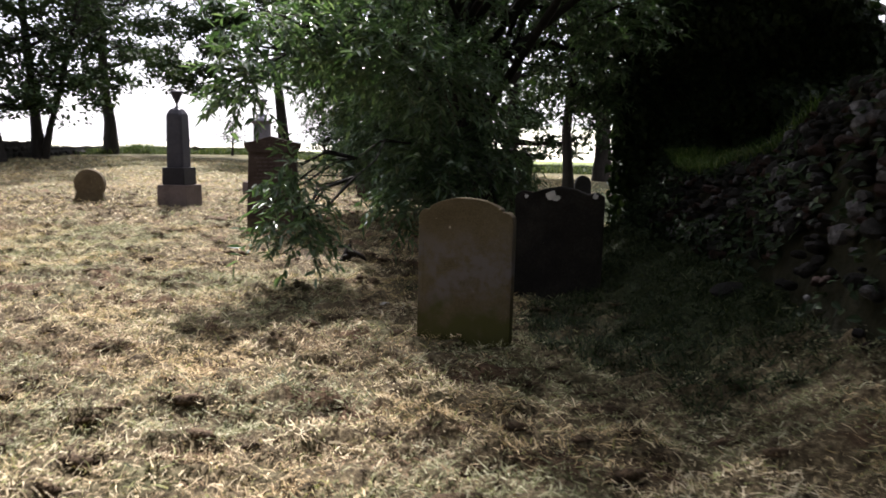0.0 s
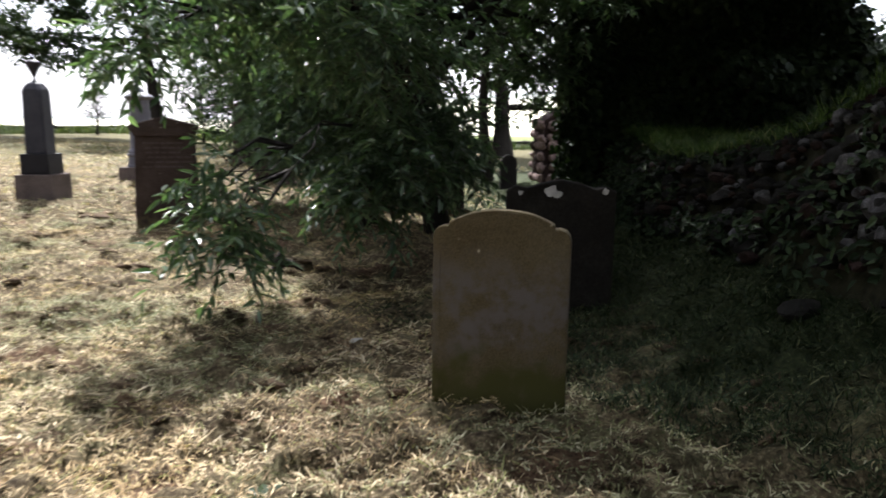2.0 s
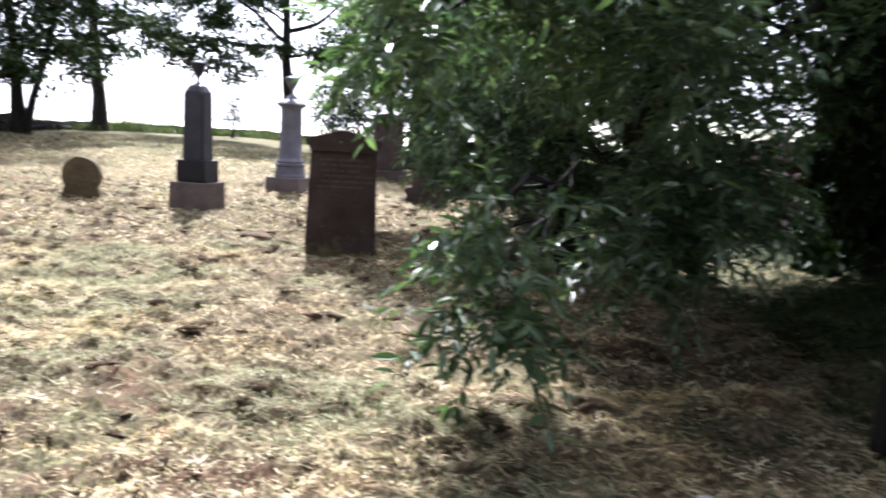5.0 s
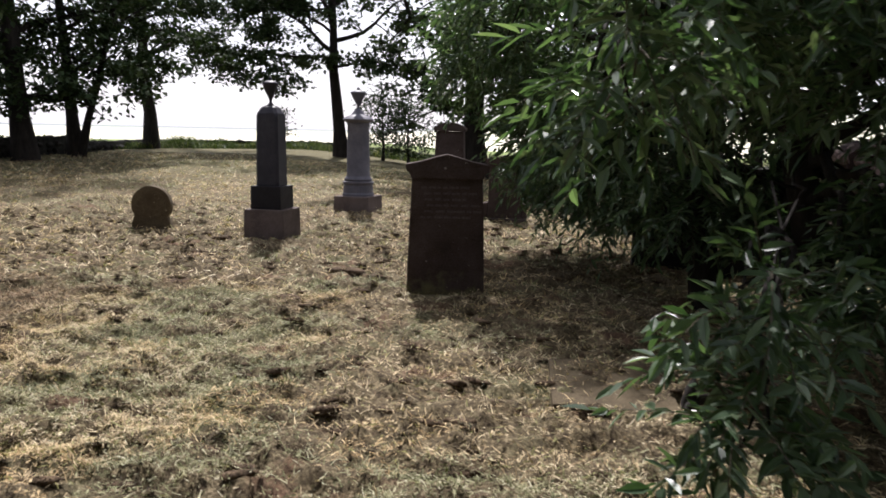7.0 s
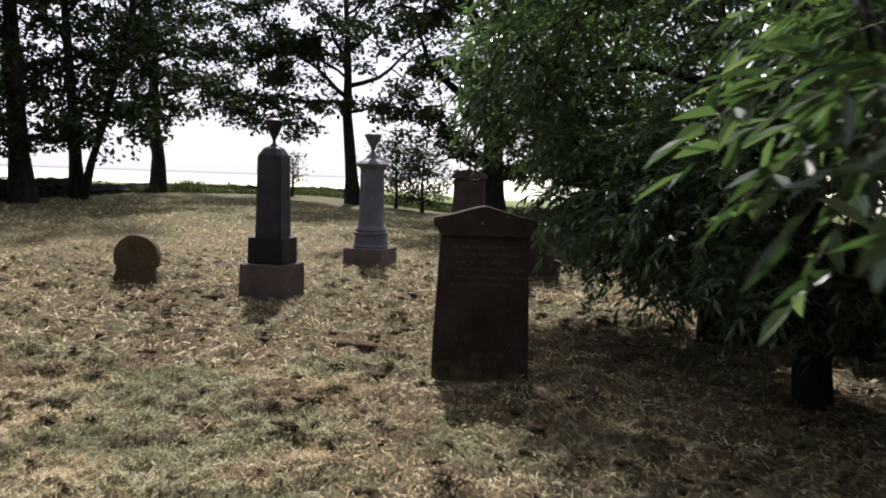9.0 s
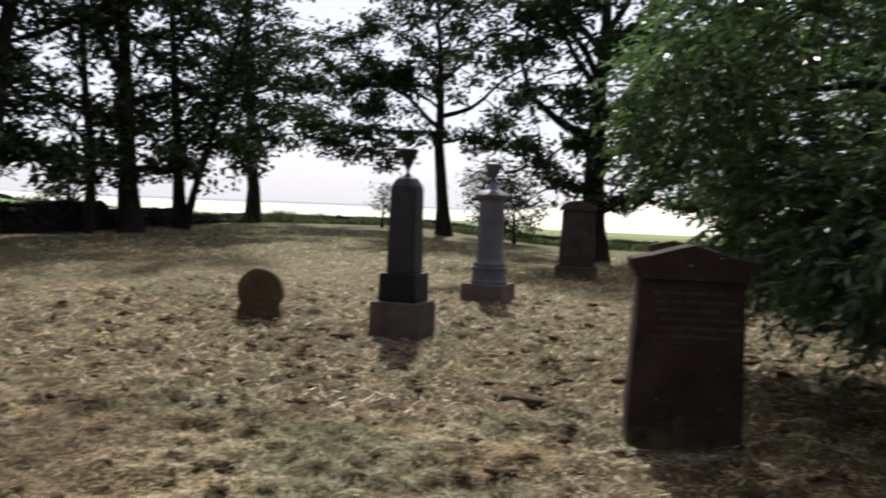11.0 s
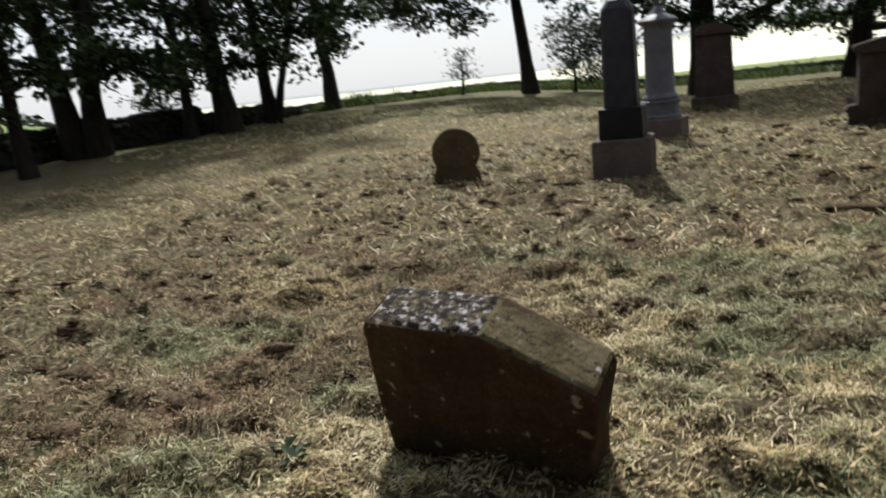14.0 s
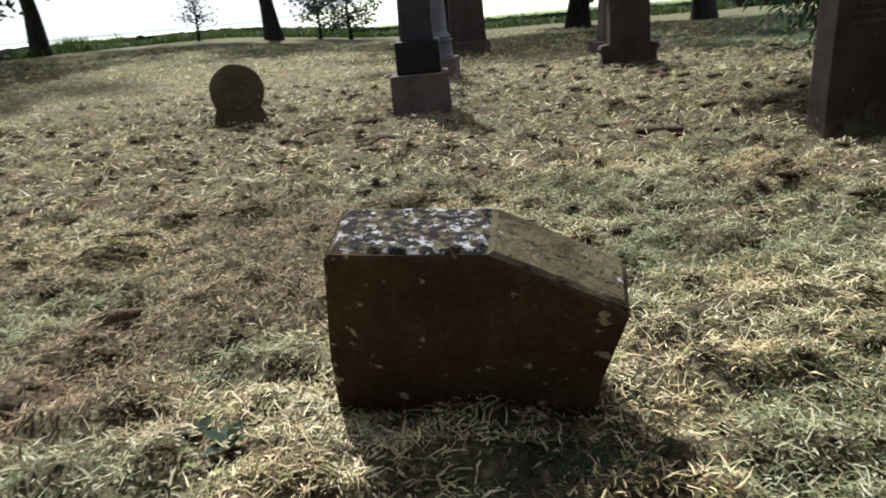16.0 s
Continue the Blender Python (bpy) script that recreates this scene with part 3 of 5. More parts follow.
def pediment_headstone():
    t = thing("headstone", -2.71, 11.56, 3, "red sandstone headstone with a pedimented cap and faded lettering", "headstone", z=0.0)
    slab = part("slab", profile_slab([(-0.41, -0.2), (0.41, -0.2), (0.40, 0.3), (0.365, 1.17), (-0.365, 1.17), (-0.40, 0.3)], -0.10, 0.10, 0.012, 0.006), M_REDSTONE, t)
    cap = [(-0.37, 1.172), (0.37, 1.172), (0.385, 1.22), (0.425, 1.25), (0.43, 1.315), (0.28, 1.345), (0.10, 1.395), (0.0, 1.42), (-0.10, 1.395), (-0.28, 1.345), (-0.43, 1.315), (-0.425, 1.25), (-0.385, 1.22)]
    part("cap", profile_slab(cap, -0.13, 0.13, 0.012, 0.006), M_REDSTONE, t, "moulded pediment cap")
    text_bars(slab, -0.29, 0.29, 1.08, 6, 0.062, -0.101, M_REDLETTER, 3)
    return t


def far_pillar():
    t = thing("pillar_headstone", -3.05, 25.75, -6, "tall red sandstone pillar with pedimented head on a plinth", "headstone", z=-0.1)
    part("base", block(1.12, 0.7, 1.08, 0.66, -0.2, 0.28, 0.03, 0.01), M_REDSTONE, t)
    part("shaft", block(0.92, 0.5, 0.82, 0.46, 0.282, 1.75, 0.02, 0.006), M_REDSTONE, t)
    part("cap", profile_slab([(-0.43, 1.752), (0.43, 1.752), (0.47, 1.80), (0.46, 1.86), (0.36, 1.93), (0.2, 1.99), (0.0, 2.02), (-0.2, 1.99), (-0.36, 1.93), (-0.46, 1.86), (-0.47, 1.80)], -0.3, 0.3, 0.02, 0.008), M_REDSTONE, t)
    return t


def scroll_headstone():
    t = thing("headstone", -1.75, 18.35, -8, "dark red sandstone headstone with scroll brackets at its foot", "headstone", z=-0.12)
    part("base", block(0.95, 0.46, 0.92, 0.44, -0.2, 0.10, 0.02, 0.008), M_REDSTONE, t)
    part("slab", profile_slab([(-0.33, 0.102), (0.33, 0.102), (0.32, 1.12), (-0.32, 1.12)], -0.13, 0.13, 0.012, 0.006), M_REDSTONE, t)
    part("cap", profile_slab([(-0.33, 1.122), (0.33, 1.122), (0.39, 1.2), (0.4, 1.25), (0.17, 1.3), (0, 1.34), (-0.17, 1.3), (-0.4, 1.25), (-0.39, 1.2)], -0.17, 0.17, 0.012, 0.008), M_REDSTONE, t)
    for s in (-1, 1):
        pts = [(0.335 * s, 0.102), (0.335 * s, 0.40), (0.46 * s, 0.38), (0.49 * s, 0.32), (0.44 * s, 0.26), (0.43 * s, 0.2), (0.455 * s, 0.102)]
        part("scroll_bracket", profile_slab(pts, -0.12, 0.12, 0.014, 0.006), M_REDSTONE, t)
    return t


def grey_pillar():
    t = thing("pillar_headstone", -0.8, 21.6, -6, "tall narrow grey stone pillar behind a headstone", "headstone", z=-0.12)
    part("base", block(0.8, 0.8, 0.78, 0.78, -0.2, 0.25, 0.02, 0.008), M_ROUGHGRANITE, t)
    part("shaft", block(0.46, 0.46, 0.40, 0.40, 0.252, 1.15, 0.015, 0.004), M_ROUGHGRANITE, t)
    part("cap", block(0.52, 0.52, 0.2, 0.2, 1.152, 1.28, 0.02, 0.004), M_ROUGHGRANITE, t)
    return t


def leaning_stone():
    """A squat broken stone that leans forward, flat and lichened on top, its right shoulder sloping off."""
    t = thing("broken_headstone", -6.24, 8.66, -18, "squat brown sandstone stump leaning forward, lichened top, sloping shoulder", "headstone", z=-0.045, tilt=(20, 2))
    pts = [(-0.435, -0.22), (0.37, -0.22), (0.40, 0.12), (0.465, 0.40), (0.445, 0.43), (0.115, 0.60), (0.085, 0.605), (-0.325, 0.605), (-0.34, 0.58), (-0.40, 0.2)]
    slab = part("slab", profile_slab(pts, -0.01, 0.215, 0.022, 0.009), M_STUMP, t)
    for name, mt, a, b, lab in (("lichened_top", M_LICHEN, (-0.32, 0.607), (0.097, 0.607), "grey and white lichen crust"), ("sloping_top", M_ALGAE, (0.099, 0.607), (0.458, 0.428), "algae-stained sloping shoulder")):
        bm = bmesh.new()
        n_u, n_v = 26, 12
        d = Vector((b[0] - a[0], 0, b[1] - a[1]))
        nrm = Vector((-d.z, 0, d.x)).normalized()
        grid = []
        for i in range(n_u + 1):
            row = []
            for j in range(n_v + 1):
                p = Vector((a[0], 0.003 + 0.199 * j / n_v, a[1])) + d * (i / n_u)
                edge = min(i, n_u - i, j, n_v - j)
                k = 0.0 if edge == 0 else (0.004 + 0.011 * max(0, noise.noise(p * 22)) if name == "lichened_top" else 0.003 + 0.006 * noise.noise(p * 14))
                row.append(bm.verts.new(p + nrm * (k - (0.004 if edge == 0 else 0))))
            grid.append(row)
        for i in range(n_u):
            for j in range(n_v):
                bm.faces.new((grid[i][j], grid[i + 1][j], grid[i + 1][j + 1], grid[i][j + 1]))
        part(name, bm, mt, slab, lab)
    return t


def ledger_stone():
    t = thing("ledger_stone", -1.5, 8.8, -5, "flat brown grave slab lying flush with the mown turf", "grave slab", z=-0.035)
    part("slab", block(0.8, 0.95, 0.79, 0.94, -0.12, 0.02, 0.015, 0.012, 5), M_ROUND, t)


def knob_stone():
    t = thing("headstone", 3.0, 15.6, 0, "small dark round-topped headstone in rough grass", "headstone", z=0.1)
    pts = [(-0.17, -0.2), (0.17, -0.2), (0.17, 0.42)] + arc(0, 0.46, 0.17, 0, 180, 10) + [(-0.17, 0.42)]
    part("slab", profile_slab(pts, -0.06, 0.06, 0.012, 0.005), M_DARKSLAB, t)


def shaded_headstone(x, y, yaw, w, h, label):
    t = thing("headstone", x, y, yaw, label, "headstone", "headstones under the ash")
    pts = [(-w, -0.2), (w, -0.2), (w, h - 0.2)] + [(w * math.cos(radians(a)), h - 0.2 + 0.2 * math.sin(radians(a))) for a in range(15, 180, 15)] + [(-w, h - 0.2)]
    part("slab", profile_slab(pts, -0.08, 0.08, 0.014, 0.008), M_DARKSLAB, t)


shaded_headstone(0.15, 13.4, -4, 0.48, 1.25, "dark round-topped headstone in deep shade under the ash")
shaded_headstone(1.1, 12.9, 3, 0.47, 1.32, "tall dark headstone in deep shade under the ash")
shouldered_headstone()
dark_headstone()
obelisk()
column()
round_stone()
pediment_headstone()
far_pillar()
scroll_headstone()
grey_pillar()
leaning_stone()
ledger_stone()
knob_stone()


# ---- rough stones ----
def rough_stone_mesh(name, seed, material, flat=0.7):
    bm = bmesh.new()
    bmesh.ops.create_icosphere(bm, subdivisions=2, radius=0.5)
    rd = random.Random(seed)
    cuts = [(Vector((rd.gauss(0, 1), rd.gauss(0, 1), rd.gauss(0, 1))).normalized(), rd.uniform(0.26, 0.4)) for _ in range(7)]
    for v in bm.verts:
        for n, d in cuts:
            k = v.co.dot(n) - d
            if k > 0:
                v.co -= n * k * 0.9
        v.co += noise.noise_vector(v.co * 4 + Vector((seed, 0, 0))) * 0.03
        v.co.z *= flat
    me = bpy.data.meshes.new(name)
    bm.to_mesh(me)
    bm.free()
    me.materials.append(material)
    return me


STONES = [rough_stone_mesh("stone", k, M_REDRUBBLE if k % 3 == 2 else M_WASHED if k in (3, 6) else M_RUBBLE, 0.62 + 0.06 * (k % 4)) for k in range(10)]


# ---- the rubble wall with turf on its top ----
def wall_face(y):
    """x of the wall's face at its crest, and the crest's height, along y."""
    return 2.75 + 0.12 * np.sin(y * 1.3) + 0.08 * np.maximum(0, y - 6), 1.18 + 0.74 * sstep(6.9, 5.0, y) + 0.08 * np.sin(y * 2.1)


def rubble_wall():
    ys = np.linspace(-2, 10.6, 64)
    prof = [(-0.42, None), (-0.28, 0.35), (-0.13, 0.72), (-0.02, 0.93), (0.25, 1.02), (0.8, 1.05), (2.0, 0.9), (4.5, 0.75), (6.5, None)]
    v, f = [], []
    for i, y in enumerate(ys):
        x0, zt = wall_face(y)
        for j, (dx, fr) in enumerate(prof):
            x = float(x0) + dx
            g = ground_at(x, y) - 0.1
            z = g if fr is None else g + (float(zt) - g) * fr
            n = noise.noise(Vector((x * 2.2, y * 2.2, 1))) * 0.08
            v.append((x + n, float(y), z + n))
    m = len(prof)
    for i in range(len(ys) - 1):
        for j in range(m - 1):
            f.append((i * m + j, i * m + j + 1, (i + 1) * m + j + 1, (i + 1) * m + j))
    f.append(tuple(range(m))[::-1])
    f.append(tuple((len(ys) - 1) * m + j for j in range(m)))
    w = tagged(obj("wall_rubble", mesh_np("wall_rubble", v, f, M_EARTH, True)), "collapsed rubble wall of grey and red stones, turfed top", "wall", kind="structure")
    return w


rubble = rubble_wall()


# ---- the ivy-clad ruin behind it ----
def ruin_top(x):
    return float(np.interp(x, [2.6, 2.9, 3.05, 3.3, 3.7, 4.3, 4.8, 5.3, 5.8, 6.9], [1.9, 2.3, 3.4, 4.8, 5.7, 5.8, 5.0, 3.2, 1.9, 1.2]))


def ruin():
    xs = np.linspace(2.9, 6.9, 24)
    v, f = [], []
    for i, x in enumerate(xs):
        y0 = 10.9 - 0.22 * (x - 2.2)
        zt = ruin_top(x) + 0.2 * noise.noise(Vector((x * 3, 0, 0)))
        for k in range(9):
            z = -0.2 + (zt + 0.2) * k / 8
            for y in (y0, y0 + 0.8):
                q = noise.noise_vector(Vector((x * 3, y, z * 3))) * 0.05
                v.append((float(x) + q.x, y + q.y, z + q.z))
    for i in range(len(xs) - 1):
        a, b = i * 18, (i + 1) * 18
        for k in range(8):
            f.append((a + 2 * k, b + 2 * k, b + 2 * k + 2, a + 2 * k + 2))
            f.append((a + 2 * k + 1, a + 2 * k + 3, b + 2 * k + 3, b + 2 * k + 1))
        f.append((a + 16, b + 16, b + 17, a + 17))
    for e in (0, (len(xs) - 1) * 18):
        for k in range(8):
            f.append((e + 2 * k, e + 2 * k + 2, e + 2 * k + 3, e + 2 * k + 1))
    return tagged(obj("wall_ruin", mesh_np("wall_ruin", v, f, M_REDRUBBLE)), "ruined gable wall of red rubble smothered in ivy", "ruin", kind="structure")


ruin_wall = ruin()


def gable_end():
    """The broken end of a rubble wall that stands farther back, past the ash."""
    bm = bmesh.new()
    top = [(4.15, 1.4), (4.5, 1.62), (5.0, 1.7), (5.5, 1.6), (6.0, 1.9), (6.5, 2.2), (7.2, 2.3)]
    rows = [[bm.verts.new((x, y, z)) for x, z in ((top[0][0], -0.2), *top, (top[-1][0], -0.2))] for y in (17.0, 17.8)]
    bm.faces.new(rows[0])
    bm.faces.new(rows[1][::-1])
    for i in range(len(rows[0])):
        j = (i + 1) % len(rows[0])
        bm.faces.new((rows[0][i], rows[1][i], rows[1][j], rows[0][j]))
    bmesh.ops.recalc_face_normals(bm, faces=bm.faces)
    me = bpy.data.meshes.new("wall_gable")
    bm.to_mesh(me)
    bm.free()
    me.materials.append(M_REDRUBBLE)
    return tagged(new("wall_gable", me), "broken end of a pinkish rubble wall beyond the ash", "ruin", kind="structure")


gable_wall = gable_end()
R = np.random.default_rng(11)


def ivy():
    n = 32000
    x = R.uniform(2.72, 7.0, n)
    top = np.array([ruin_top(a) for a in x]) + 0.35
    z = 0.9 + R.random(n) ** 0.8 * np.maximum(top - 0.9, 0.1)
    lump = vnoise(x / 0.55, z / 0.5, 8) ** 1.5 * 1.3
    y = 10.9 - 0.22 * (x - 2.2) - 0.05 - lump * R.uniform(0.3, 1.0, n)
    bare = (x < 3.1) & (z < 1.2)
    keep = ~bare | (R.random(n) < 0.12)
    edge = R.random(n) < 0.16
    y = np.where(edge, y + R.uniform(0, 1.3, n), y)
    z = np.where(edge, top + R.normal(0, 0.25, n), z)
    end = R.random(n) < 0.09
    x = np.where(end, 2.86 - 0.35 * R.random(n) * vnoise(y / 0.4, z / 0.5, 18), x)
    y = np.where(end, R.uniform(10.5, 11.7, n), y)
    z = np.where(end, R.uniform(0.1, 3.4, n), z)
    c = np.stack([x, y, z], 1)[keep | end]
    n = len(c)
    al = np.stack([R.normal(0, 0.6, n), R.normal(-0.5, 0.5, n), R.normal(-0.6, 0.4, n)], 1)
    up = np.stack([R.normal(0, 0.4, n), R.normal(-0.9, 0.3, n), R.normal(0.6, 0.4, n)], 1)
    v, f = leaf_arrays(c, al, unit(up), R.uniform(0.08, 0.15, n), R.uniform(0.07, 0.13, n), 6)
    return mesh_np("ivy", v, f, M_IVY)


def wall_creeper():
    n = 4200
    y = 1.0 + 9.4 * R.random(n) ** 0.45
    q = R.random(n)
    x0, zt = wall_face(y)
    x = x0 + np.interp(q, [0, 0.4, 0.75, 1], [-0.5, -0.34, -0.18, 0.05]) + R.normal(0, 0.05, n) - 0.04
    g = smooth_height(x, y)
    z = g + (zt - g) * np.interp(q, [0, 0.4, 0.75, 1], [0.02, 0.38, 0.74, 0.97]) + 0.02
    k = vnoise(y / 0.45, q * 4, 12) > 0.42
    c = np.stack([x, y, z], 1)[k]
    n = len(c)
    al = np.stack([R.normal(-0.6, 0.5, n), R.normal(0, 0.7, n), R.normal(-0.3, 0.5, n)], 1)
    up = unit(np.stack([R.normal(-0.8, 0.3, n), R.normal(0, 0.4, n), R.normal(0.7, 0.3, n)], 1))
    v, f = leaf_arrays(c, al, up, R.uniform(0.05, 0.10, n), R.uniform(0.025, 0.05, n), 6)
    return mesh_np("creeper", v, f, M_IVY)


tagged(obj("creeper", wall_creeper()), "dark creeping weeds between the wall's stones", "weeds", kind="stuff")
tagged(obj("ivy", ivy()), "dense dark green ivy hanging over the ruined wall", "ivy", kind="stuff")


# ---- trees ----
def far_tree(x, y, stems, tall, first, spread, leaves, seed, label, leaf=0.25, group="boundary trees", low=1.0, reach=()):
    """A field tree: stems of (dx, dy, radius, lean x, lean y), limbs from the height first on, and a loose crown.
    reach: long low limbs of (height, azimuth in degrees, length)."""
    rd, rg = random.Random(seed), np.random.default_rng(seed)
    t = thing("tree", x, y, 0, label, "tree", group)
    tb, tips = Tubes(), []
    for dx, dy, r, lx, ly in stems:
        n = 9
        pts, p = [], Vector((dx, dy, -0.15))
        for i in range(n):
            pts.append(p.copy())
            p = p + Vector((lx + rd.gauss(0, 0.05), ly + rd.gauss(0, 0.05), 1)) * (tall * 0.85 / (n - 1))
        tb.add(pts, [r * (1.35 if i == 0 else 1.0) * (1 - 0.82 * (i / (n - 1)) ** 0.9) for i in range(n)], 9)
        limbs = int(16 / len(stems) ** 0.5)
        for k in range(limbs):
            q = k / max(1, limbs - 1)
            h = first + (tall * 0.83 - first) * q
            i = min(n - 2, int(h / (tall * 0.85) * (n - 1)))
            fr = h / (tall * 0.85) * (n - 1) - i
            b = pts[i].lerp(pts[i + 1], min(1, max(0, fr)))
            az = k * 2.4 + rd.uniform(-0.5, 0.5)
            ln = spread * (0.5 + 0.55 * math.sin(math.pi * min(1, 0.1 + 0.8 * q))) * rd.uniform(0.75, 1.1)
            rise = 0.35 + 0.5 * q
            if k < len(reach):
                h, az, ln, rise = reach[k][0], radians(reach[k][1]), reach[k][2], 0.5
                i = min(n - 2, int(h / (tall * 0.85) * (n - 1)))
                b = pts[i].lerp(pts[i + 1], h / (tall * 0.85) * (n - 1) - i)
            limb = wander(rd, b, Vector((math.cos(az), math.sin(az), rise)), ln, 6, 0.17 if k >= len(reach) else 0.24, 0.03 if k >= len(reach) else -0.07)
            rr = r * (0.42 - 0.22 * q) * (0.6 if k < len(reach) else 1.0)
            first_tip = len(tips)
            tb.add(limb, [rr * (1 - 0.8 * j / 6) for j in range(7)], 6)
            for j in (2, 3, 4, 5, 6):
                tips.append((limb[j], 0.75))
                for _ in range(2):
                    sub = wander(rd, limb[j], Vector((rd.gauss(0, 1), rd.gauss(0, 1), rd.gauss(0.1, 0.6))), ln * rd.uniform(0.25, 0.5), 4, 0.25, -0.04)
                    tb.add(sub, [rr * 0.3 * (1 - 0.7 * m / 4) for m in range(5)], 4)
                    tips.extend([(sub[3], 0.6), (sub[4], 0.7)])
            if k < len(reach):
                tips.extend(tips[first_tip:] * 2)
        tips.append((pts[-1], 1.0))
    obj("trunk", tb.mesh("trunk", M_BARK), t)
    leaves = int(leaves * 1.2)
    share = rg.random(len(tips)) ** 2.2
    w = rg.choice(len(tips), leaves, p=share / share.sum())
    cs = np.array([tuple(p) for p, s in tips])[w]
    sc = np.array([s for p, s in tips])[w]
    c = cs + rg.normal(0, 1, (leaves, 3)) * (sc * leaf * 1.45)[:, None] * np.array([1.3, 1.3, 0.65])
    c = c[c[:, 2] > low]
    n = len(c)
    al = np.stack([rg.normal(0, 1, n), rg.normal(0, 1, n), rg.normal(-0.4, 0.5, n)], 1)
    up = unit(np.stack([rg.normal(0, 0.5, n), rg.normal(0, 0.5, n), rg.normal(1, 0.4, n)], 1))
    v, f = leaf_arrays(c, al, up, rg.uniform(0.7, 1.3, n) * leaf, rg.uniform(0.5, 0.95, n) * leaf, 4)
    obj("crown", mesh_np("crown", v, f, M_TREELEAF), t)
    return t


TREES = [
    (-20.9, 20.0, [(0, 0, 0.42, -0.06, 0)], 12, 2.2, 4.2, 8500, "stout dark tree by the boundary wall"),
    (-19.3, 21.2, [(0, 0, 0.19, -0.07, 0)], 10, 2.4, 3.2, 4800, "slim leaning tree by the boundary wall"),
    (-20.6, 25.0, [(-0.25, 0, 0.36, -0.12, 0), (0.3, 0.1, 0.34, 0.05, 0)], 12, 2.6, 4.0, 9000, "twin-stemmed dark tree by the boundary wall"),
    (-19.4, 28.7, [(0, 0, 0.2, -0.05, 0)], 10, 2.0, 3.4, 5000, "slim dark tree by the boundary wall"),
    (-18.4, 29.6, [(0, 0, 0.38, -0.05, 0)], 12, 2.4, 4.2, 7500, "stout dark tree by the boundary wall"),
    (-18.2, 32.6, [(0, 0, 0.27, -0.08, 0), (0.15, 0, 0.16, 0.28, 0)], 10.5, 2.2, 3.8, 7500, "forked tree on the grassy rise"),
    (-19.0, 41.3, [(0, 0, 0.36, -0.02, 0)], 13, 2.6, 5.4, 12000, "spreading tree standing alone on the rise"),
    (-9.0, 41.0, [(0, 0, 0.36, -0.05, 0)], 14, 3.2, 4.0, 9000, "tall slender tree on the far edge"),
    (-2.2, 33.5, [(0, 0, 0.52, -0.02, 0)], 14, 2.2, 5.0, 14000, "big dark tree behind the far pillar"),
    (3.0, 35.0, [(0, 0, 0.42, 0.03, 0)], 13, 2.0, 4.6, 11000, "dark tree on the far edge"),
    (7.2, 33.0, [(0, 0, 0.4, 0.0, 0)], 13, 2.4, 4.0, 4500, "dark tree on the far edge"),
    (10.5, 17.5, [(0, 0, 0.35, 0.0, 0)], 12, 1.4, 4.4, 3600, "leafy tree beyond the ruined wall"),
    (13.2, 16.8, [(0, 0, 0.3, 0.0, 0)], 11, 1.8, 4.2, 3800, "low-branched tree beyond the ruined wall"),
    (3.2, 18.4, [(0, 0, 0.15, 0.0, 0)], 9, 2.8, 2.2, 1300, "slim tree beyond the ash"),
    # Never in view: this tree is added to cut light on the wall.
    (10.5, 4.5, [(0, 0, 0.4, -0.1, 0)], 11, 3.0, 4.6, 12000, "unseen leafy tree beyond the rubble wall, added for shade"),
    (-27.0, 15.0, [(0, 0, 0.4, 0.0, 0)], 12, 2.0, 4.6, 10000, "stout dark tree by the boundary wall"),
]
REACH = {6: ((5.6, -25, 7.0), (4.0, 190, 6.0), (6.6, 15, 7.5)), 7: ((5.0, 185, 5.0), (6.2, 170, 5.5), (4.6, -15, 4.5), (7.0, 205, 5.0)), 5: ((3.2, 10, 4.5),)}
TREE_MADE = []
# Trees west of x -17 get unseen extra height, to lengthen their shadows.
for k, (x, y, stems, tall, first, spread, leaves, label) in enumerate(TREES):
    TREE_MADE.append(far_tree(x, y, stems, tall * (1.4 if x < -17 else 1.0), first - 0.2, spread * (1.18 if y > 19 else 1.0), int(leaves * (0.95 if x < -17 and y < 33 else 1.2)), 40 + k, label, reach=REACH.get(k, ())))
# unseen tree copies, added behind the way walked to block sky light
for k, (x, y) in enumerate(((-4.0, -8.0), (3.0, -7.0), (8.5, -3.5), (9.0, 1.5), (-11.0, -8.0), (-17.0, -3.0), (-22.0, 5.0), (-8.0, -13.0), (0.0, -13.0), (-9.0, -2.5), (-13.5, 1.5), (-5.5, -4.5), (-1.0, -6.0), (-16.5, 5.5), (7.0, -7.5), (6.5, -1.0))):
    copy_thing(TREE_MADE[(0, 4, 2, 8, 9)[k % 5]], pose(x, y, ground_at(x, y), 0, 0, 70 * k + 30))
far_tree(-12.6, 43.0, [(0, 0, 0.09, 0.0, 0)], 2.3, 0.8, 1.0, 170, 71, "small wind-bent sapling on the rise", 0.16, low=0.5)
far_tree(-7.0, 42.0, [(0, 0, 0.1, 0.0, 0)], 3.6, 0.7, 1.6, 1800, 72, "low bushy sapling on the far edge", 0.16, low=0.4)
far_tree(-5.6, 41.5, [(0, 0, 0.1, 0.0, 0)], 3.4, 0.5, 1.7, 1800, 73, "low bushy sapling on the far edge", 0.16, low=0.3)
far_tree(-21.5, 30.5, [(0, 0, 0.09, 0.0, 0)], 2.6, 0.4, 1.5, 1600, 74, "bush against the boundary wall", 0.15, low=0.3)


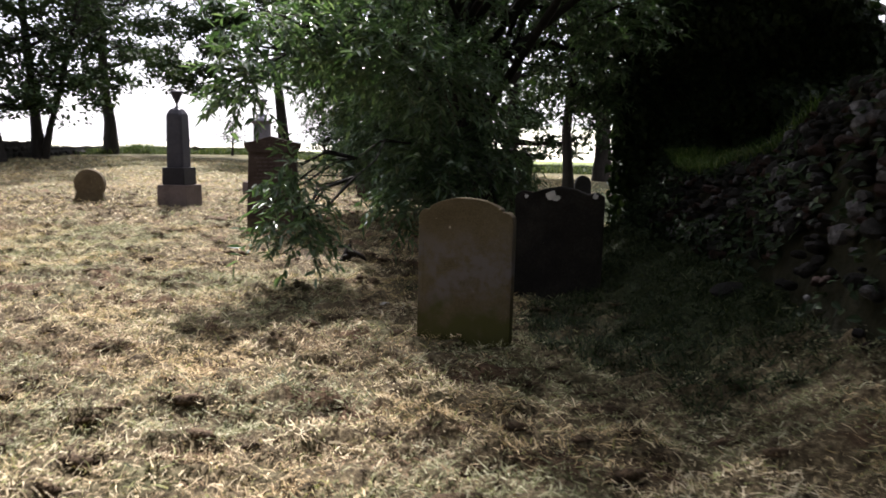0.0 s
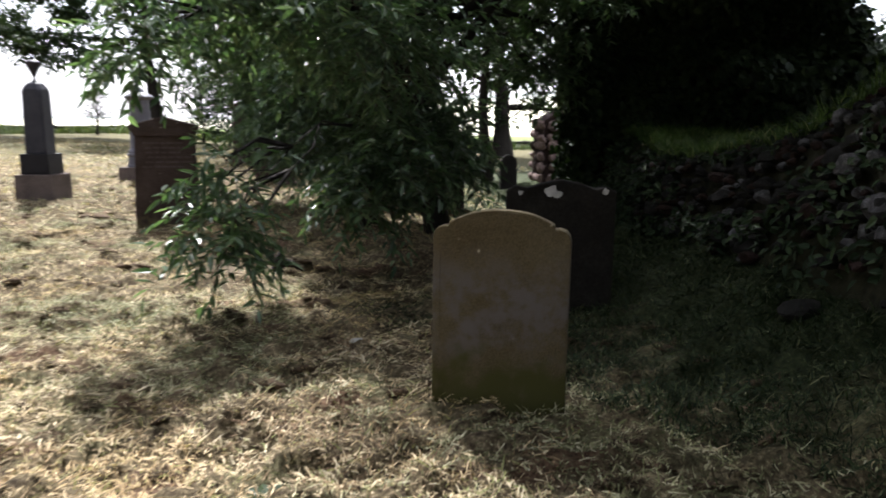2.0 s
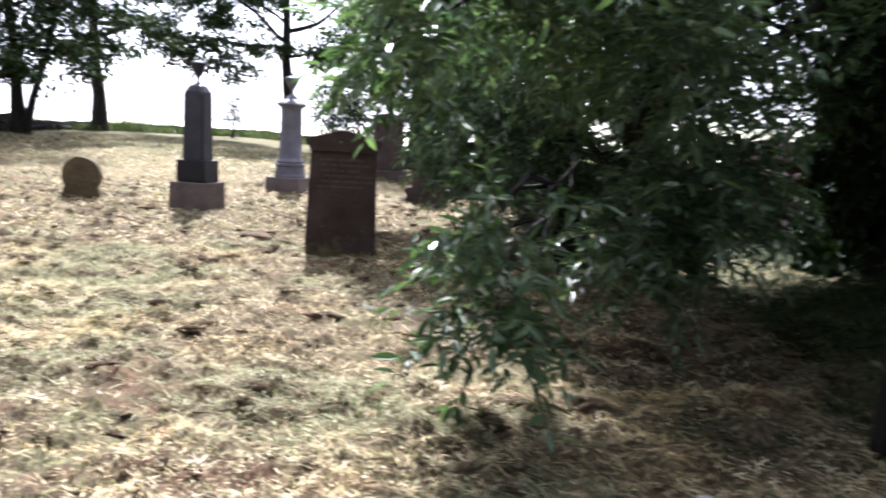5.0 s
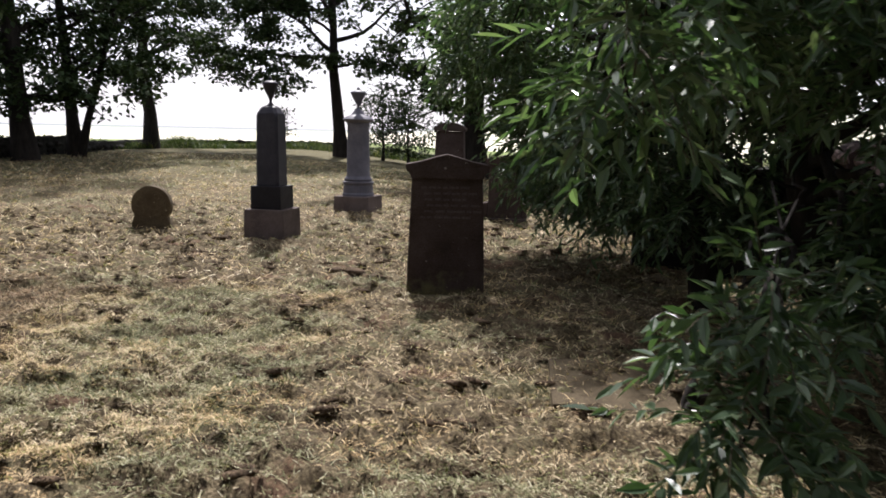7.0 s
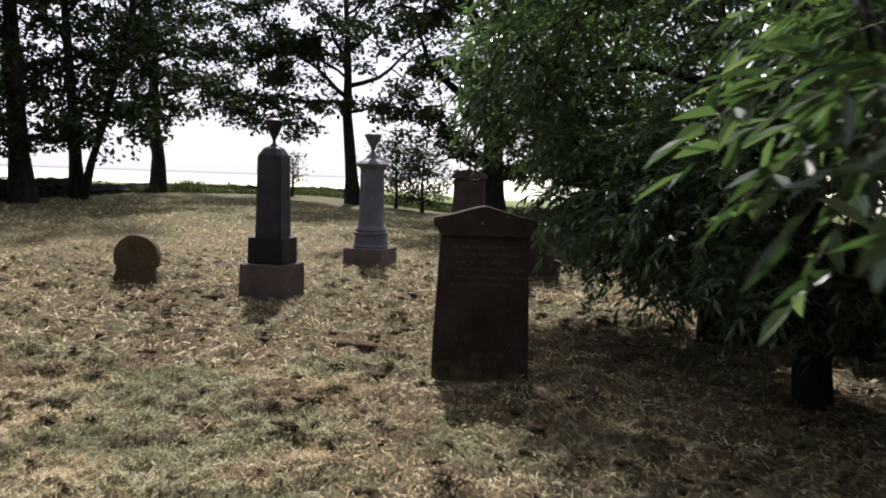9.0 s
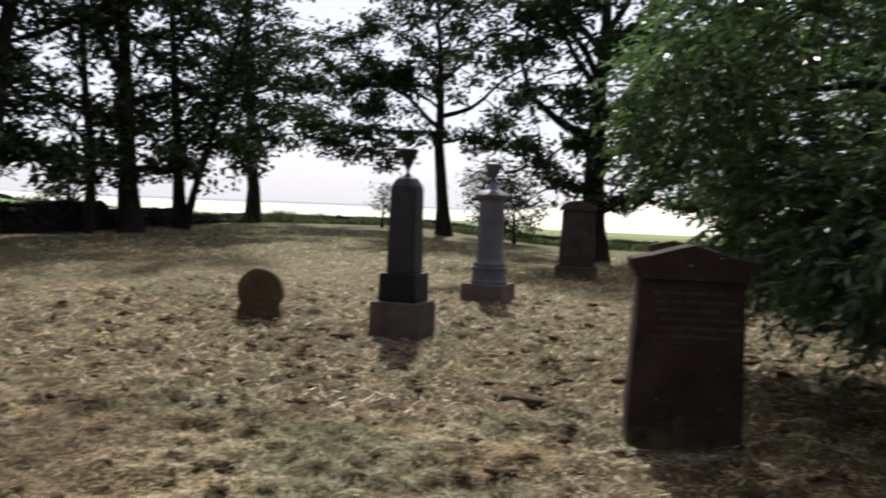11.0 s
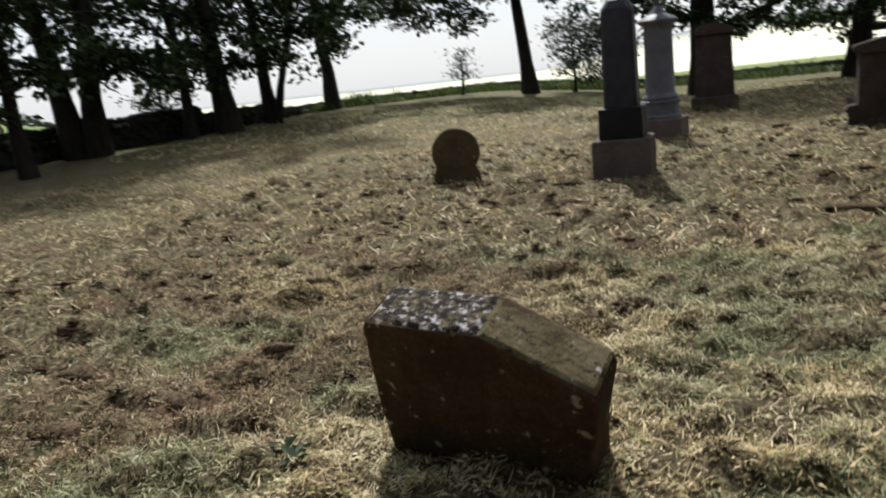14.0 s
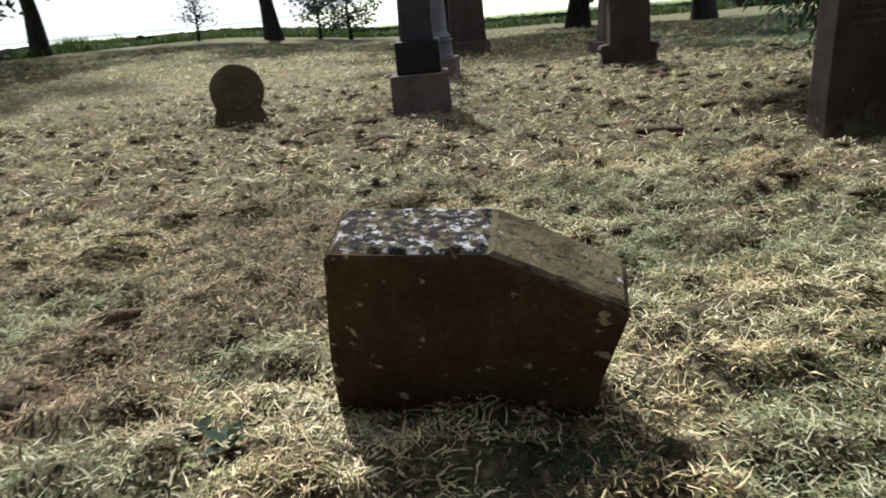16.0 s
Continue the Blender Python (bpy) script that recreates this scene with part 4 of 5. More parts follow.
# ---- the drooping ash at the path's side ----
def sprays(rg, start, out, length, count):
    """Drooping twigs with paired leaflets: arrays of leaf bases, directions and twig points."""
    n = len(start)
    ts = np.linspace(0.12, 1.0, count)
    C, A, P = [], [], []
    droop = rg.uniform(0.05, 0.6, n)[:, None]
    side = unit(np.cross(out, np.array([0, 0, 1.0])))
    for t in np.linspace(0, 1, 4):
        P.append(start + out * length[:, None] * t + np.array([0, 0, -1.0]) * droop * length[:, None] * t * t)
    for i, t in enumerate(ts):
        p = start + out * length[:, None] * t + np.array([0, 0, -1.0]) * droop * length[:, None] * t * t
        tang = unit(out + np.array([0, 0, -1.0]) * droop * 2 * t)
        s = side if i % 2 else -side
        if i == count - 1:
            s = side * 0.1
        a = unit(tang * 0.75 + s * rg.uniform(0.6, 1.0, n)[:, None] + rg.normal(0, 0.42, (n, 3)) + np.array([0, 0, -0.12]))
        C.append(p)
        A.append(a)
    return np.concatenate(C), np.concatenate(A), np.stack(P, 1)


def twig_mesh_arrays(P, r):
    """Three-sided twigs through the points P (n, k, 3)."""
    n, k, _ = P.shape
    offs = np.array([[1, 0, 0.2], [-0.5, 0.85, 0.1], [-0.5, -0.85, -0.2]]) * r
    taper = np.linspace(1, 0.35, k)[None, :, None, None]
    v = (P[:, :, None, :] + offs[None, None] * taper).reshape(-1, 3)
    f = []
    base = (np.arange(n) * k * 3)[:, None]
    for s in range(k - 1):
        for e in range(3):
            f.append(base + np.array([s * 3 + e, s * 3 + (e + 1) % 3, (s + 1) * 3 + (e + 1) % 3, (s + 1) * 3 + e]))
    return v, np.concatenate(f)


ASH_AT = (0.83, 10.6)
# masses of foliage: centre, radii, number of twigs; those from z 4.6 up, mostly unseen, are added to cast shade
ASH_LOBES = [
    ((-1.25, 8.1, 2.45), (0.38, 0.5, 0.45), 85), ((-0.5, 7.6, 2.25), (0.45, 0.4, 0.3), 55), ((-1.37, 6.8, 0.6), (0.14, 0.18, 0.2), 44), ((-1.3, 6.85, 1.0), (0.12, 0.15, 0.16), 20), ((-0.3, 7.95, 0.78), (0.28, 0.35, 0.26), 75), ((0.05, 8.0, 1.15), (0.38, 0.4, 0.3), 95), ((0.35, 8.3, 1.25), (0.45, 0.4, 0.35), 85), ((-1.0, 7.8, 2.4), (0.2, 0.3, 0.3), 24), ((0.5, 10.9, 4.7), (1.5, 1.5, 0.4), 380), ((-0.2, 13.9, 4.9), (1.0, 1.2, 0.5), 300), ((-1.88, 6.98, 1.95), (0.18, 0.22, 0.22), 40), ((-1.7, 7.2, 2.45), (0.35, 0.3, 0.25), 34), ((0.9, 10.3, 3.4), (0.9, 0.8, 0.7), 60), ((0.0, 8.7, 3.6), (0.9, 0.7, 0.5), 90), ((-0.3, 11.1, 1.05), (0.6, 0.4, 0.4), 110), ((0.5, 11.0, 1.0), (0.6, 0.4, 0.42), 110), ((0.95, 10.9, 0.9), (0.3, 0.5, 0.45), 70), ((-2.3, 14.8, 2.9), (0.65, 0.9, 0.9), 380), ((2.4, 9.7, 3.0), (0.7, 0.5, 0.6), 70), ((1.2, 12.9, 4.8), (1.2, 1.1, 0.4), 400),
    ((-0.15, 8.0, 2.0), (0.7, 0.55, 0.45), 120), ((-0.3, 8.8, 3.3), (0.8, 0.8, 0.8), 75), ((-0.9, 8.2, 3.0), (0.5, 0.4, 0.55), 55),
    ((-0.3, 10.0, 2.6), (0.8, 0.7, 0.6), 180), ((-0.75, 12.2, 1.6), (0.75, 1.1, 1.0), 440), ((-0.1, 11.0, 2.2), (0.8, 0.8, 0.7), 280), ((-1.9, 13.2, 3.7), (0.9, 1.3, 1.2), 400),
    ((-1.0, 14.6, 2.2), (0.9, 1.0, 1.5), 300), ((-0.3, 11.6, 3.5), (1.0, 1.3, 1.1), 260), ((-0.3, 14.8, 3.9), (1.0, 1.3, 1.2), 60),
    ((-0.1, 9.1, 2.4), (0.6, 0.5, 0.4), 120), ((-1.0, 14.6, 1.8), (0.7, 0.8, 1.2), 200), ((-0.4, 8.8, 5.2), (1.0, 1.3, 0.7), 160), ((0.2, 7.7, 5.4), (0.9, 1.0, 0.5), 80), ((2.75, 11.2, 2.6), (0.4, 0.5, 0.65), 150), ((2.2, 11.4, 3.5), (0.6, 0.6, 0.6), 130), ((1.9, 11.6, 2.8), (0.45, 0.5, 0.7), 95), ((2.35, 11.0, 2.05), (0.25, 0.35, 0.3), 60), ((1.0, 13.6, 4.6), (0.9, 0.8, 0.4), 240),
    ((-1.4, 13.6, 1.7), (0.6, 0.8, 1.0), 330), ((-1.1, 12.6, 1.4), (0.5, 0.7, 0.8), 220), ((0.9, 7.6, 5.7), (1.3, 1.6, 0.8), 260), ((1.0, 5.6, 5.2), (1.1, 1.2, 0.6), 120),
    ((1.8, 9.4, 5.6), (1.9, 2.2, 1.2), 800), ((3.4, 9.4, 6.4), (2.2, 2.5, 1.4), 900), ((3.4, 7.0, 5.8), (2.0, 2.2, 1.2), 1300),
    ((2.6, 4.6, 5.6), (2.0, 2.4, 1.0), 900), ((2.6, 8.8, 4.6), (1.2, 1.2, 0.5), 220), ((5.2, 5.2, 5.4), (2.2, 2.6, 1.2), 520), ((1.9, 11.8, 6.4), (2.4, 2.4, 1.3), 480),
    ((2.4, 13.0, 5.0), (1.6, 1.8, 1.0), 170), ((3.2, 1.5, 5.6), (2.2, 2.2, 1.0), 650),
]


def ash_tree():
    rd, rg = random.Random(5), np.random.default_rng(5)
    t = thing("ash_tree", ASH_AT[0], ASH_AT[1], 0, "leafy ash tree with branches drooping to the grass", "tree")
    base = Vector((ASH_AT[0], ASH_AT[1], t.location.z))
    tb = Tubes()
    trunk = wander(rd, Vector((0, 0, -0.2)), Vector((-0.12, -0.05, 1)), 3.2, 7, 0.06)
    tb.add(trunk, [0.21, 0.17, 0.155, 0.145, 0.135, 0.125, 0.11, 0.08], 10)
    tb2 = wander(rd, Vector((-0.9, 0.6, -0.2)), Vector((-0.05, 0.05, 1)), 4.2, 7, 0.05)
    tb.add(tb2, [0.17, 0.15, 0.14, 0.13, 0.12, 0.11, 0.09, 0.05], 8)
    S, O, L = [], [], []
    for c, rad, count in ASH_LOBES:
        c = Vector(c) - base
        b = trunk[3 + rd.randrange(4)]
        mid = b.lerp(c, 0.55) + Vector((0, 0, 0.35))
        pts = [b.lerp(mid, i / 4) if i <= 4 else mid.lerp(c, (i - 4) / 4) for i in range(9)]
        pts = [p + Vector((rd.gauss(0, 0.05), rd.gauss(0, 0.05), rd.gauss(0, 0.05))) if 0 < i else p for i, p in enumerate(pts)]
        tb.add(pts, [(0.06 if count > 70 else 0.016) * (1 - 0.75 * i / 8) for i in range(9)], 6)
        d = unit(rg.normal(0, 1, (count, 3)))
        rr = rg.random(count) ** 0.45
        st = np.array(tuple(c)) + d * rr[:, None] * np.array(rad)
        for q in rg.choice(count, max(4, count // 28), replace=False):
            e = Vector(st[q])
            m2 = pts[6].lerp(e, 0.5) + Vector((rd.gauss(0, 0.08), rd.gauss(0, 0.08), 0.1))
            tb.add([pts[6], m2, e], [0.022, 0.014, 0.006], 4)
        S.append(st)
        O.append(unit(d * np.array([1, 1, 0.45]) + np.array([-0.15, -0.35, 0.0]) + rg.normal(0, 0.35, (count, 3))))
        L.append(rg.uniform(0.25, 0.52, count))
    S, O, L = np.concatenate(S), np.concatenate(O), np.concatenate(L)
    obj("trunk", tb.mesh("trunk", M_BARK), t)
    C, A, P = sprays(rg, S, O, L, 13)
    lift = np.maximum(0.05 - (C[:, 2] + base.z), 0)
    C[:, 2] += lift
    n = len(C)
    up = unit(np.stack([rg.normal(0, 0.55, n), rg.normal(0, 0.55, n), np.ones(n)], 1))
    v, f = leaf_arrays(C, A, up, rg.uniform(0.07, 0.16, n), rg.uniform(0.024, 0.046, n), 6)
    obj("crown", mesh_np("crown", v, f, M_ASH), t)
    tv, tf = twig_mesh_arrays(P, 0.006)
    obj("twig_growth", mesh_np("twig_growth", tv, tf, M_TWIG), t)


ash_tree()


# ---- the low boundary wall, its bank, posts and the far farm ----
def boundary_wall():
    rd = random.Random(9)
    line = [Vector(p) for p in ((-33, 7, 0), (-23.4, 19.0, 0), (-21.9, 25.4, 0), (-20.0, 30.4, 0), (-19.4, 34.5, 0), (-20.2, 44, 0), (-12, 49, 0), (-2, 46, 0), (8, 43, 0), (20, 36, 0))]
    v, f = [], []
    me = [rough_stone_mesh("s", 100 + k, M_WALLFAR, 0.7) for k in range(4)]
    shapes = [([tuple(q.co) for q in m.vertices], [tuple(p.vertices) for p in m.polygons]) for m in me]
    for m in me:
        bpy.data.meshes.remove(m)
    for si, (a, b) in enumerate(zip(line, line[1:])):
        d = (b - a).length
        top = 1.0 if si < 3 else 0.75 if si == 3 else 0.4
        n = (b - a).normalized().cross(Vector((0, 0, 1)))
        # the hearting between the two faces
        st, m = len(v), max(2, int(d / 1.0))
        for i in range(m + 1):
            p = a.lerp(b, i / m)
            g = ground_at(p.x, p.y)
            for w, h in ((0.3, -0.2), (0.2, top * 0.93), (-0.2, top * 0.93), (-0.3, -0.2)):
                q = p + n * w
                v.append((q.x, q.y, g + h))
        for i in range(m):
            for j in range(3):
                f.append((st + i * 4 + j, st + i * 4 + j + 1, st + i * 4 + j + 5, st + i * 4 + j + 4))
        k = 0.0
        rows = max(2, int(top / 0.2))
        while k < d:
            p = a.lerp(b, k / d)
            g = ground_at(p.x, p.y)
            for row in range(rows):
                sv, sf = shapes[rd.randrange(4)]
                s = rd.uniform(0.3, 0.48)
                off = n * (rd.choice((-1, 1)) * 0.2 if row < rows - 1 else rd.uniform(-0.1, 0.1))
                z0 = g + (row + 0.6) * top / rows + rd.uniform(-0.03, 0.03)
                ang = rd.uniform(0, 6.28)
                ca, sa = math.cos(ang), math.sin(ang)
                st = len(v)
                v.extend((p.x + off.x + (x * ca - y * sa) * s, p.y + off.y + (x * sa + y * ca) * s, z0 + z * s * 0.9) for x, y, z in sv)
                f.extend(tuple(st + i for i in q) for q in sf)
            k += 0.27
    return mesh_np("wall_boundary", v, f, M_WALLFAR)


tagged(obj("wall_boundary", boundary_wall()), "low drystone boundary wall under the trees, darkened in colour for shade", "wall", kind="structure")


def bank_grass():
    """Rough grass and weeds that fringe the boundary wall."""
    n = 26000
    xs = np.interp(R.random(n), [0, 0.2, 0.4, 0.6, 0.8, 1], [-24, -21, -18.5, -12, -2, 12])
    ys = np.interp(xs, [-24, -21, -18.5, -12, -2, 12], [28, 36, 44, 48, 45, 41]) + R.normal(-0.6, 0.8, n)
    lump = vnoise(xs / 1.3, ys / 1.3, 4)
    return blades(R, xs, ys, smooth_height(xs, ys) - 0.05, R.uniform(0.25, 0.85, n) * (0.35 + lump), R.uniform(0.02, 0.05, n), 0.15 * np.ones(n), 0.4)


bv, bf = bank_grass()
tagged(obj("rough_grass", mesh_np("rough_grass", bv, bf, M_BANK)), "long rough grass and weeds along the boundary", "grass", kind="stuff")


def fence_post(x, y, h, seed):
    t = thing("fence_post", x, y, seed * 20, "weathered wooden fence post in the pasture", "fence post", "pasture fence posts")
    part("post", block(0.13, 0.13, 0.11, 0.11, -0.2, h, 0.015, 0.006, seed), M_POST, t)


for k, (x, y) in enumerate(((-27.5, 27.0), (-33.0, 22.0), (-31.0, 33.0))):
    fence_post(x, y, 1.25, k + 1)


def farmhouse():
    x, y = -165.0, 128.0
    t = thing("farmhouse", x, y, 52, "distant grey rendered farmhouse with slate roof", "house")
    part("wall", block(14, 7, 14, 7, -1, 4.6, 0.05, 0), M_HARL, t)
    bm = bmesh.new()
    e = [bm.verts.new(p) for p in ((-7.3, -3.9, 4.5), (7.3, -3.9, 4.5), (7.3, 3.9, 4.5), (-7.3, 3.9, 4.5), (-7.3, 0, 7.8), (7.3, 0, 7.8))]
    for q in ((0, 1, 5, 4), (2, 3, 4, 5), (1, 2, 5), (3, 0, 4), (3, 2, 1, 0)):
        bm.faces.new([e[i] for i in q])
    part("roof", bm, M_SLATE, t)
    for cx in (-6.4, 6.4):
        bm = block(1.0, 1.4, 1.0, 1.4, 7.0, 9.0, 0.05, 0)
        bmesh.ops.translate(bm, verts=bm.verts, vec=(cx, 0, 0))
        part("chimney", bm, M_HARL, t)
    for cx in (-4.5, -1.5, 1.5, 4.5):
        for cz in (1.5, 3.5):
            bm = block(1.0, 0.1, 1.0, 0.1, cz - 0.65, cz + 0.65, 0.02, 0)
            bmesh.ops.translate(bm, verts=bm.verts, vec=(cx, -3.52, 0))
            part("window", bm, M_PANE, t)


farmhouse()


def far_hedge():
    n = 5000
    k = R.random(n)
    x, y = -150 + k * 62, 92 + k * 72
    x, y = x + R.normal(0, 0.8, n), y + R.normal(0, 0.8, n)
    h = 0.8 + 2.4 * vnoise(k * 24, k * 0, 2) ** 2
    c = np.stack([x, y, smooth_height(x, y) + R.random(n) * h], 1)
    v, f = leaf_arrays(c, R.normal(0, 1, (n, 3)), unit(R.normal(0, 1, (n, 3))), R.uniform(0.5, 0.9, n), R.uniform(0.4, 0.8, n), 4)
    return mesh_np("hedge", v, f, M_TREELEAF)


tagged(obj("hedge", far_hedge()), "distant dark field hedge across the pasture", "hedge", kind="stuff")


# ---- small things on the turf ----
def lying_stone(x, y, size, flat, yaw, material, label, name="loose_stone"):
    o = obj(name, rough_stone_mesh(name, int(abs(x * 10 + y * 7)) + 50, material, flat), None, (x, y, float(height(x, y)) + size * flat * 0.2), (0, 0, yaw))
    o.scale = (size, size * 0.6, size)
    tagged(o, label, "stone")


lying_stone(2.14, 5.25, 0.42, 0.3, 20, M_RUBBLE, "flat grey stone lying in the shaded grass")
lying_stone(-0.46, 6.02, 0.10, 0.3, 40, M_PALE, "small pale stone chip lying in the hay")
lying_stone(-0.28, 5.98, 0.06, 0.35, 10, M_PALE, "small pale stone chip lying in the hay")


def branch_stub():
    t = thing("branch_stub", -1.08, 8.3, 20, "dark rotten branch stub sticking out of the grass", "stump")
    rd = random.Random(3)
    tb = Tubes()
    tb.add(wander(rd, Vector((0, 0, -0.1)), Vector((-0.1, 0, 1)), 0.36, 4, 0.14), [0.075, 0.06, 0.05, 0.035, 0.012], 8)
    tb.add(wander(rd, Vector((0, 0, 0.1)), Vector((1, 0.2, 0.1)), 0.24, 4, 0.2), [0.05, 0.042, 0.034, 0.024, 0.01], 7)
    tb.add(wander(rd, Vector((0, 0, 0.06)), Vector((-0.8, -0.5, 0.0)), 0.16, 4, 0.2), [0.04, 0.034, 0.026, 0.018, 0.008], 7)
    obj("stub", tb.mesh("stub", M_BARK), t)


branch_stub()


def dock_weed(x, y, seed, size=0.10):
    t = thing("dock_weed", x, y, seed * 50, "small broad-leaved green weed in the cut grass", "weed", "dock weeds", z=float(height(x, y)))
    rg = np.random.default_rng(seed)
    for k in range(6):
        a = k * 1.05 + rg.uniform(-0.2, 0.2)
        v, f = leaf_arrays(np.array([[0, 0, 0.015]]), np.array([[math.cos(a), math.sin(a), rg.uniform(0.1, 0.9)]]), np.array([[0, 0, 1.0]]), np.array([size * rg.uniform(0.7, 1.1)]), np.array([size * 0.42]), 6)
        obj("leaf", mesh_np("leaf", v, f, M_DOCK), t)


for k, (x, y) in enumerate(((-7.05, 8.72), (-6.95, 8.6), (-0.9, 4.2))):
    dock_weed(x, y, k + 1)


# ---- turf, hay and clumps: uncountable ----
def scatter(n, x0, x1, y0, y1):
    return R.uniform(x0, x1, n), R.uniform(y0, y1, n)


def hay(n, x0, x1, y0, y1, lmin, lmax, wmin, wmax):
    x, y = scatter(n, x0, x1, y0, y1)
    tuft = vnoise(x / 0.075, y / 0.055, 31) * 0.6 + vnoise(x / 0.2, y / 0.13, 33) * 0.4
    k = R.random(n) < 0.25 + 0.75 * sstep(0.3, 0.62, tuft)
    x, y = x[k], y[k]
    n = len(x)
    z = height(x, y) + R.uniform(0.0, 0.035, n)
    return x, y, z, lmin + (lmax - lmin) * 1.5 * R.random(n) ** 2.2, wmin + (wmax - wmin) * R.random(n) ** 1.5


GREENS = ((-5.0, 9.8, 0.8, 0.35, 0.35), (-6.87, 9.17, 0.3, 0.12, 0.4), (-7.4, 8.4, 0.5, 0.3, 0.35), (-10.5, 14.2, 1.2, 0.6, 0.25))
WORN = ((-8.5, 9.8, 1.6, 1.3, 1.0), (-6.4, 11.4, 1.1, 0.5, 0.8), (-7.8, 9.2, 0.4, 0.25, 0.6), (-8.1, 11.9, 1.2, 0.5, 0.6), (-10.8, 12.6, 1.6, 0.6, 0.7), (-5.7, 12.7, 0.9, 0.3, 0.6))


def green_mask(x, y):
    return vnoise(x / 1.3, y / 0.9, 7) * 0.6 + vnoise(x / 0.5, y / 0.4, 9) * 0.4 + 0.15 * sstep(-0.3, 1.6, x) * sstep(9, 6, y) + sum(k * np.exp(-((x - a) / w) ** 2 - ((y - b) / d) ** 2) for a, b, w, d, k in GREENS)


def brown_mask(x, y):
    """Scalped patches where brown thatch shows."""
    worn = sum(k * np.exp(-((x - a) / w) ** 2 - ((y - b) / d) ** 2) for a, b, w, d, k in WORN)
    return 0.75 * worn + 0.75 * np.clip(vnoise(x / 1.1 + 0.3 * y, y / 0.6, 21) - 0.35, 0, 1) * 1.2


def lush_shade_mask(x, y):
    """Lush uncut-looking grass along the rubble wall's foot, a dark green patch and the broken stone's shadow; shade is
    kept in its colour.
    """
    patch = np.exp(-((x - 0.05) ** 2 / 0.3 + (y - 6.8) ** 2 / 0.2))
    # The last term darkens turf before the broken stone, as its shadow.
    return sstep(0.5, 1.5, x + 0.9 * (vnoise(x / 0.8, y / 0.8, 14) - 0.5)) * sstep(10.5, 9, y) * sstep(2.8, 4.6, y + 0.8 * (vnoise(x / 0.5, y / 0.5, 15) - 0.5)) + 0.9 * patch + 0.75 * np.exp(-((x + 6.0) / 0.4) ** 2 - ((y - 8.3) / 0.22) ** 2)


dry, grn, lush, brn = [], [], [], []
for n, x0, x1, y0, y1, l0, l1, w0, w1 in ((230000, -9.5, 2.6, 1.6, 12.0, 0.018, 0.066, 0.0035, 0.009), (170000, -8.6, -3.6, 7.2, 11.5, 0.016, 0.055, 0.0025, 0.0065), (110000, -3.0, 2.4, 2.0, 7.5, 0.018, 0.062, 0.003, 0.0075), (80000, -16, 2.5, 11.5, 24, 0.05, 0.12, 0.008, 0.015), (18000, -16, -9.5, 6, 12, 0.05, 0.12, 0.006, 0.012), (34000, -19, 6, 23, 36, 0.08, 0.2, 0.012, 0.03)):
    a = hay(n, x0, x1, y0, y1, l0, l1, w0, w1)
    n = len(a[0])
    u = (lush_shade_mask(a[0], a[1]) + R.normal(0, 0.2, n)) > 0.5
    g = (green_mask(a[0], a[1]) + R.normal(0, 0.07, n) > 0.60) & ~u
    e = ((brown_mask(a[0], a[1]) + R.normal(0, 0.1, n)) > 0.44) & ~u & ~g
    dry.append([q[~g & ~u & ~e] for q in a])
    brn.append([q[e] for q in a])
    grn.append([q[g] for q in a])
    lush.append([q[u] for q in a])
for name, sets, mt, lab in (("cut_hay", dry, M_HAY, "loose straw-coloured hay lying on the mown turf"), ("cut_grass", grn, M_GREENHAY, "fresh greenish grass cuttings lying on the turf"), ("brown_thatch", brn, M_BROWN, "scalped brown thatch on the mown turf"), ("lush_shaded_grass", lush, M_LUSH_SHADED, "green grass at the wall's foot, shade darkened into its colour")):
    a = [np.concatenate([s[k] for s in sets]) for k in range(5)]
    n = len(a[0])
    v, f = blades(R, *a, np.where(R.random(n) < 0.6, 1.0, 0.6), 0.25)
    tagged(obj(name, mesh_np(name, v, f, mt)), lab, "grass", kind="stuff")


CL_N = 2600
CL_X, CL_Y = R.uniform(-11, 1.6, CL_N), 2.2 + 18 * R.random(CL_N) ** 0.9
CL_W = 0.012 + 0.034 * R.random(CL_N) ** 1.8
# the few large ones stand out in the worn patch
for k, (x, y, w) in enumerate(((-7.82, 9.15, 0.085), (-8.18, 8.85, 0.075), (-6.1, 11.24, 0.1), (-5.68, 11.71, 0.11), (-8.6, 9.5, 0.07), (-4.3, 11.0, 0.08), (-3.9, 12.4, 0.09))):
    CL_X[k], CL_Y[k], CL_W[k] = x, y, w
CL_W = np.where((CL_Y < 9.5) & (CL_X < -4.5) & (CL_W < 0.06), CL_W * 0.6, CL_W)


def clods():
    """Low dark hummocks of turf and thatch left by the mower."""
    sv, sf = [], []
    bm = bmesh.new()
    bmesh.ops.create_icosphere(bm, subdivisions=2, radius=1)
    base, fc = np.array([tuple(q.co) for q in bm.verts]), np.array([[q.index for q in p.verts] for p in bm.faces])
    bm.free()
    for x, y, w in zip(CL_X, CL_Y, CL_W):
        a = R.uniform(-0.5, 0.5)
        p = base * (1 + 0.2 * R.normal(0, 1, (len(base), 1)))
        px, py = p[:, 0] * w * 2.3, p[:, 1] * w * 0.9
        q = np.stack([x + px * np.cos(a) - py * np.sin(a), y + px * np.sin(a) + py * np.cos(a), height(x, y) + p[:, 2] * w * 0.6 + 0.003], 1)
        sf.append(fc + len(base) * len(sv))
        sv.append(q)
    return mesh_np("turf_clods", np.concatenate(sv), np.concatenate(sf), M_CLOD, True)


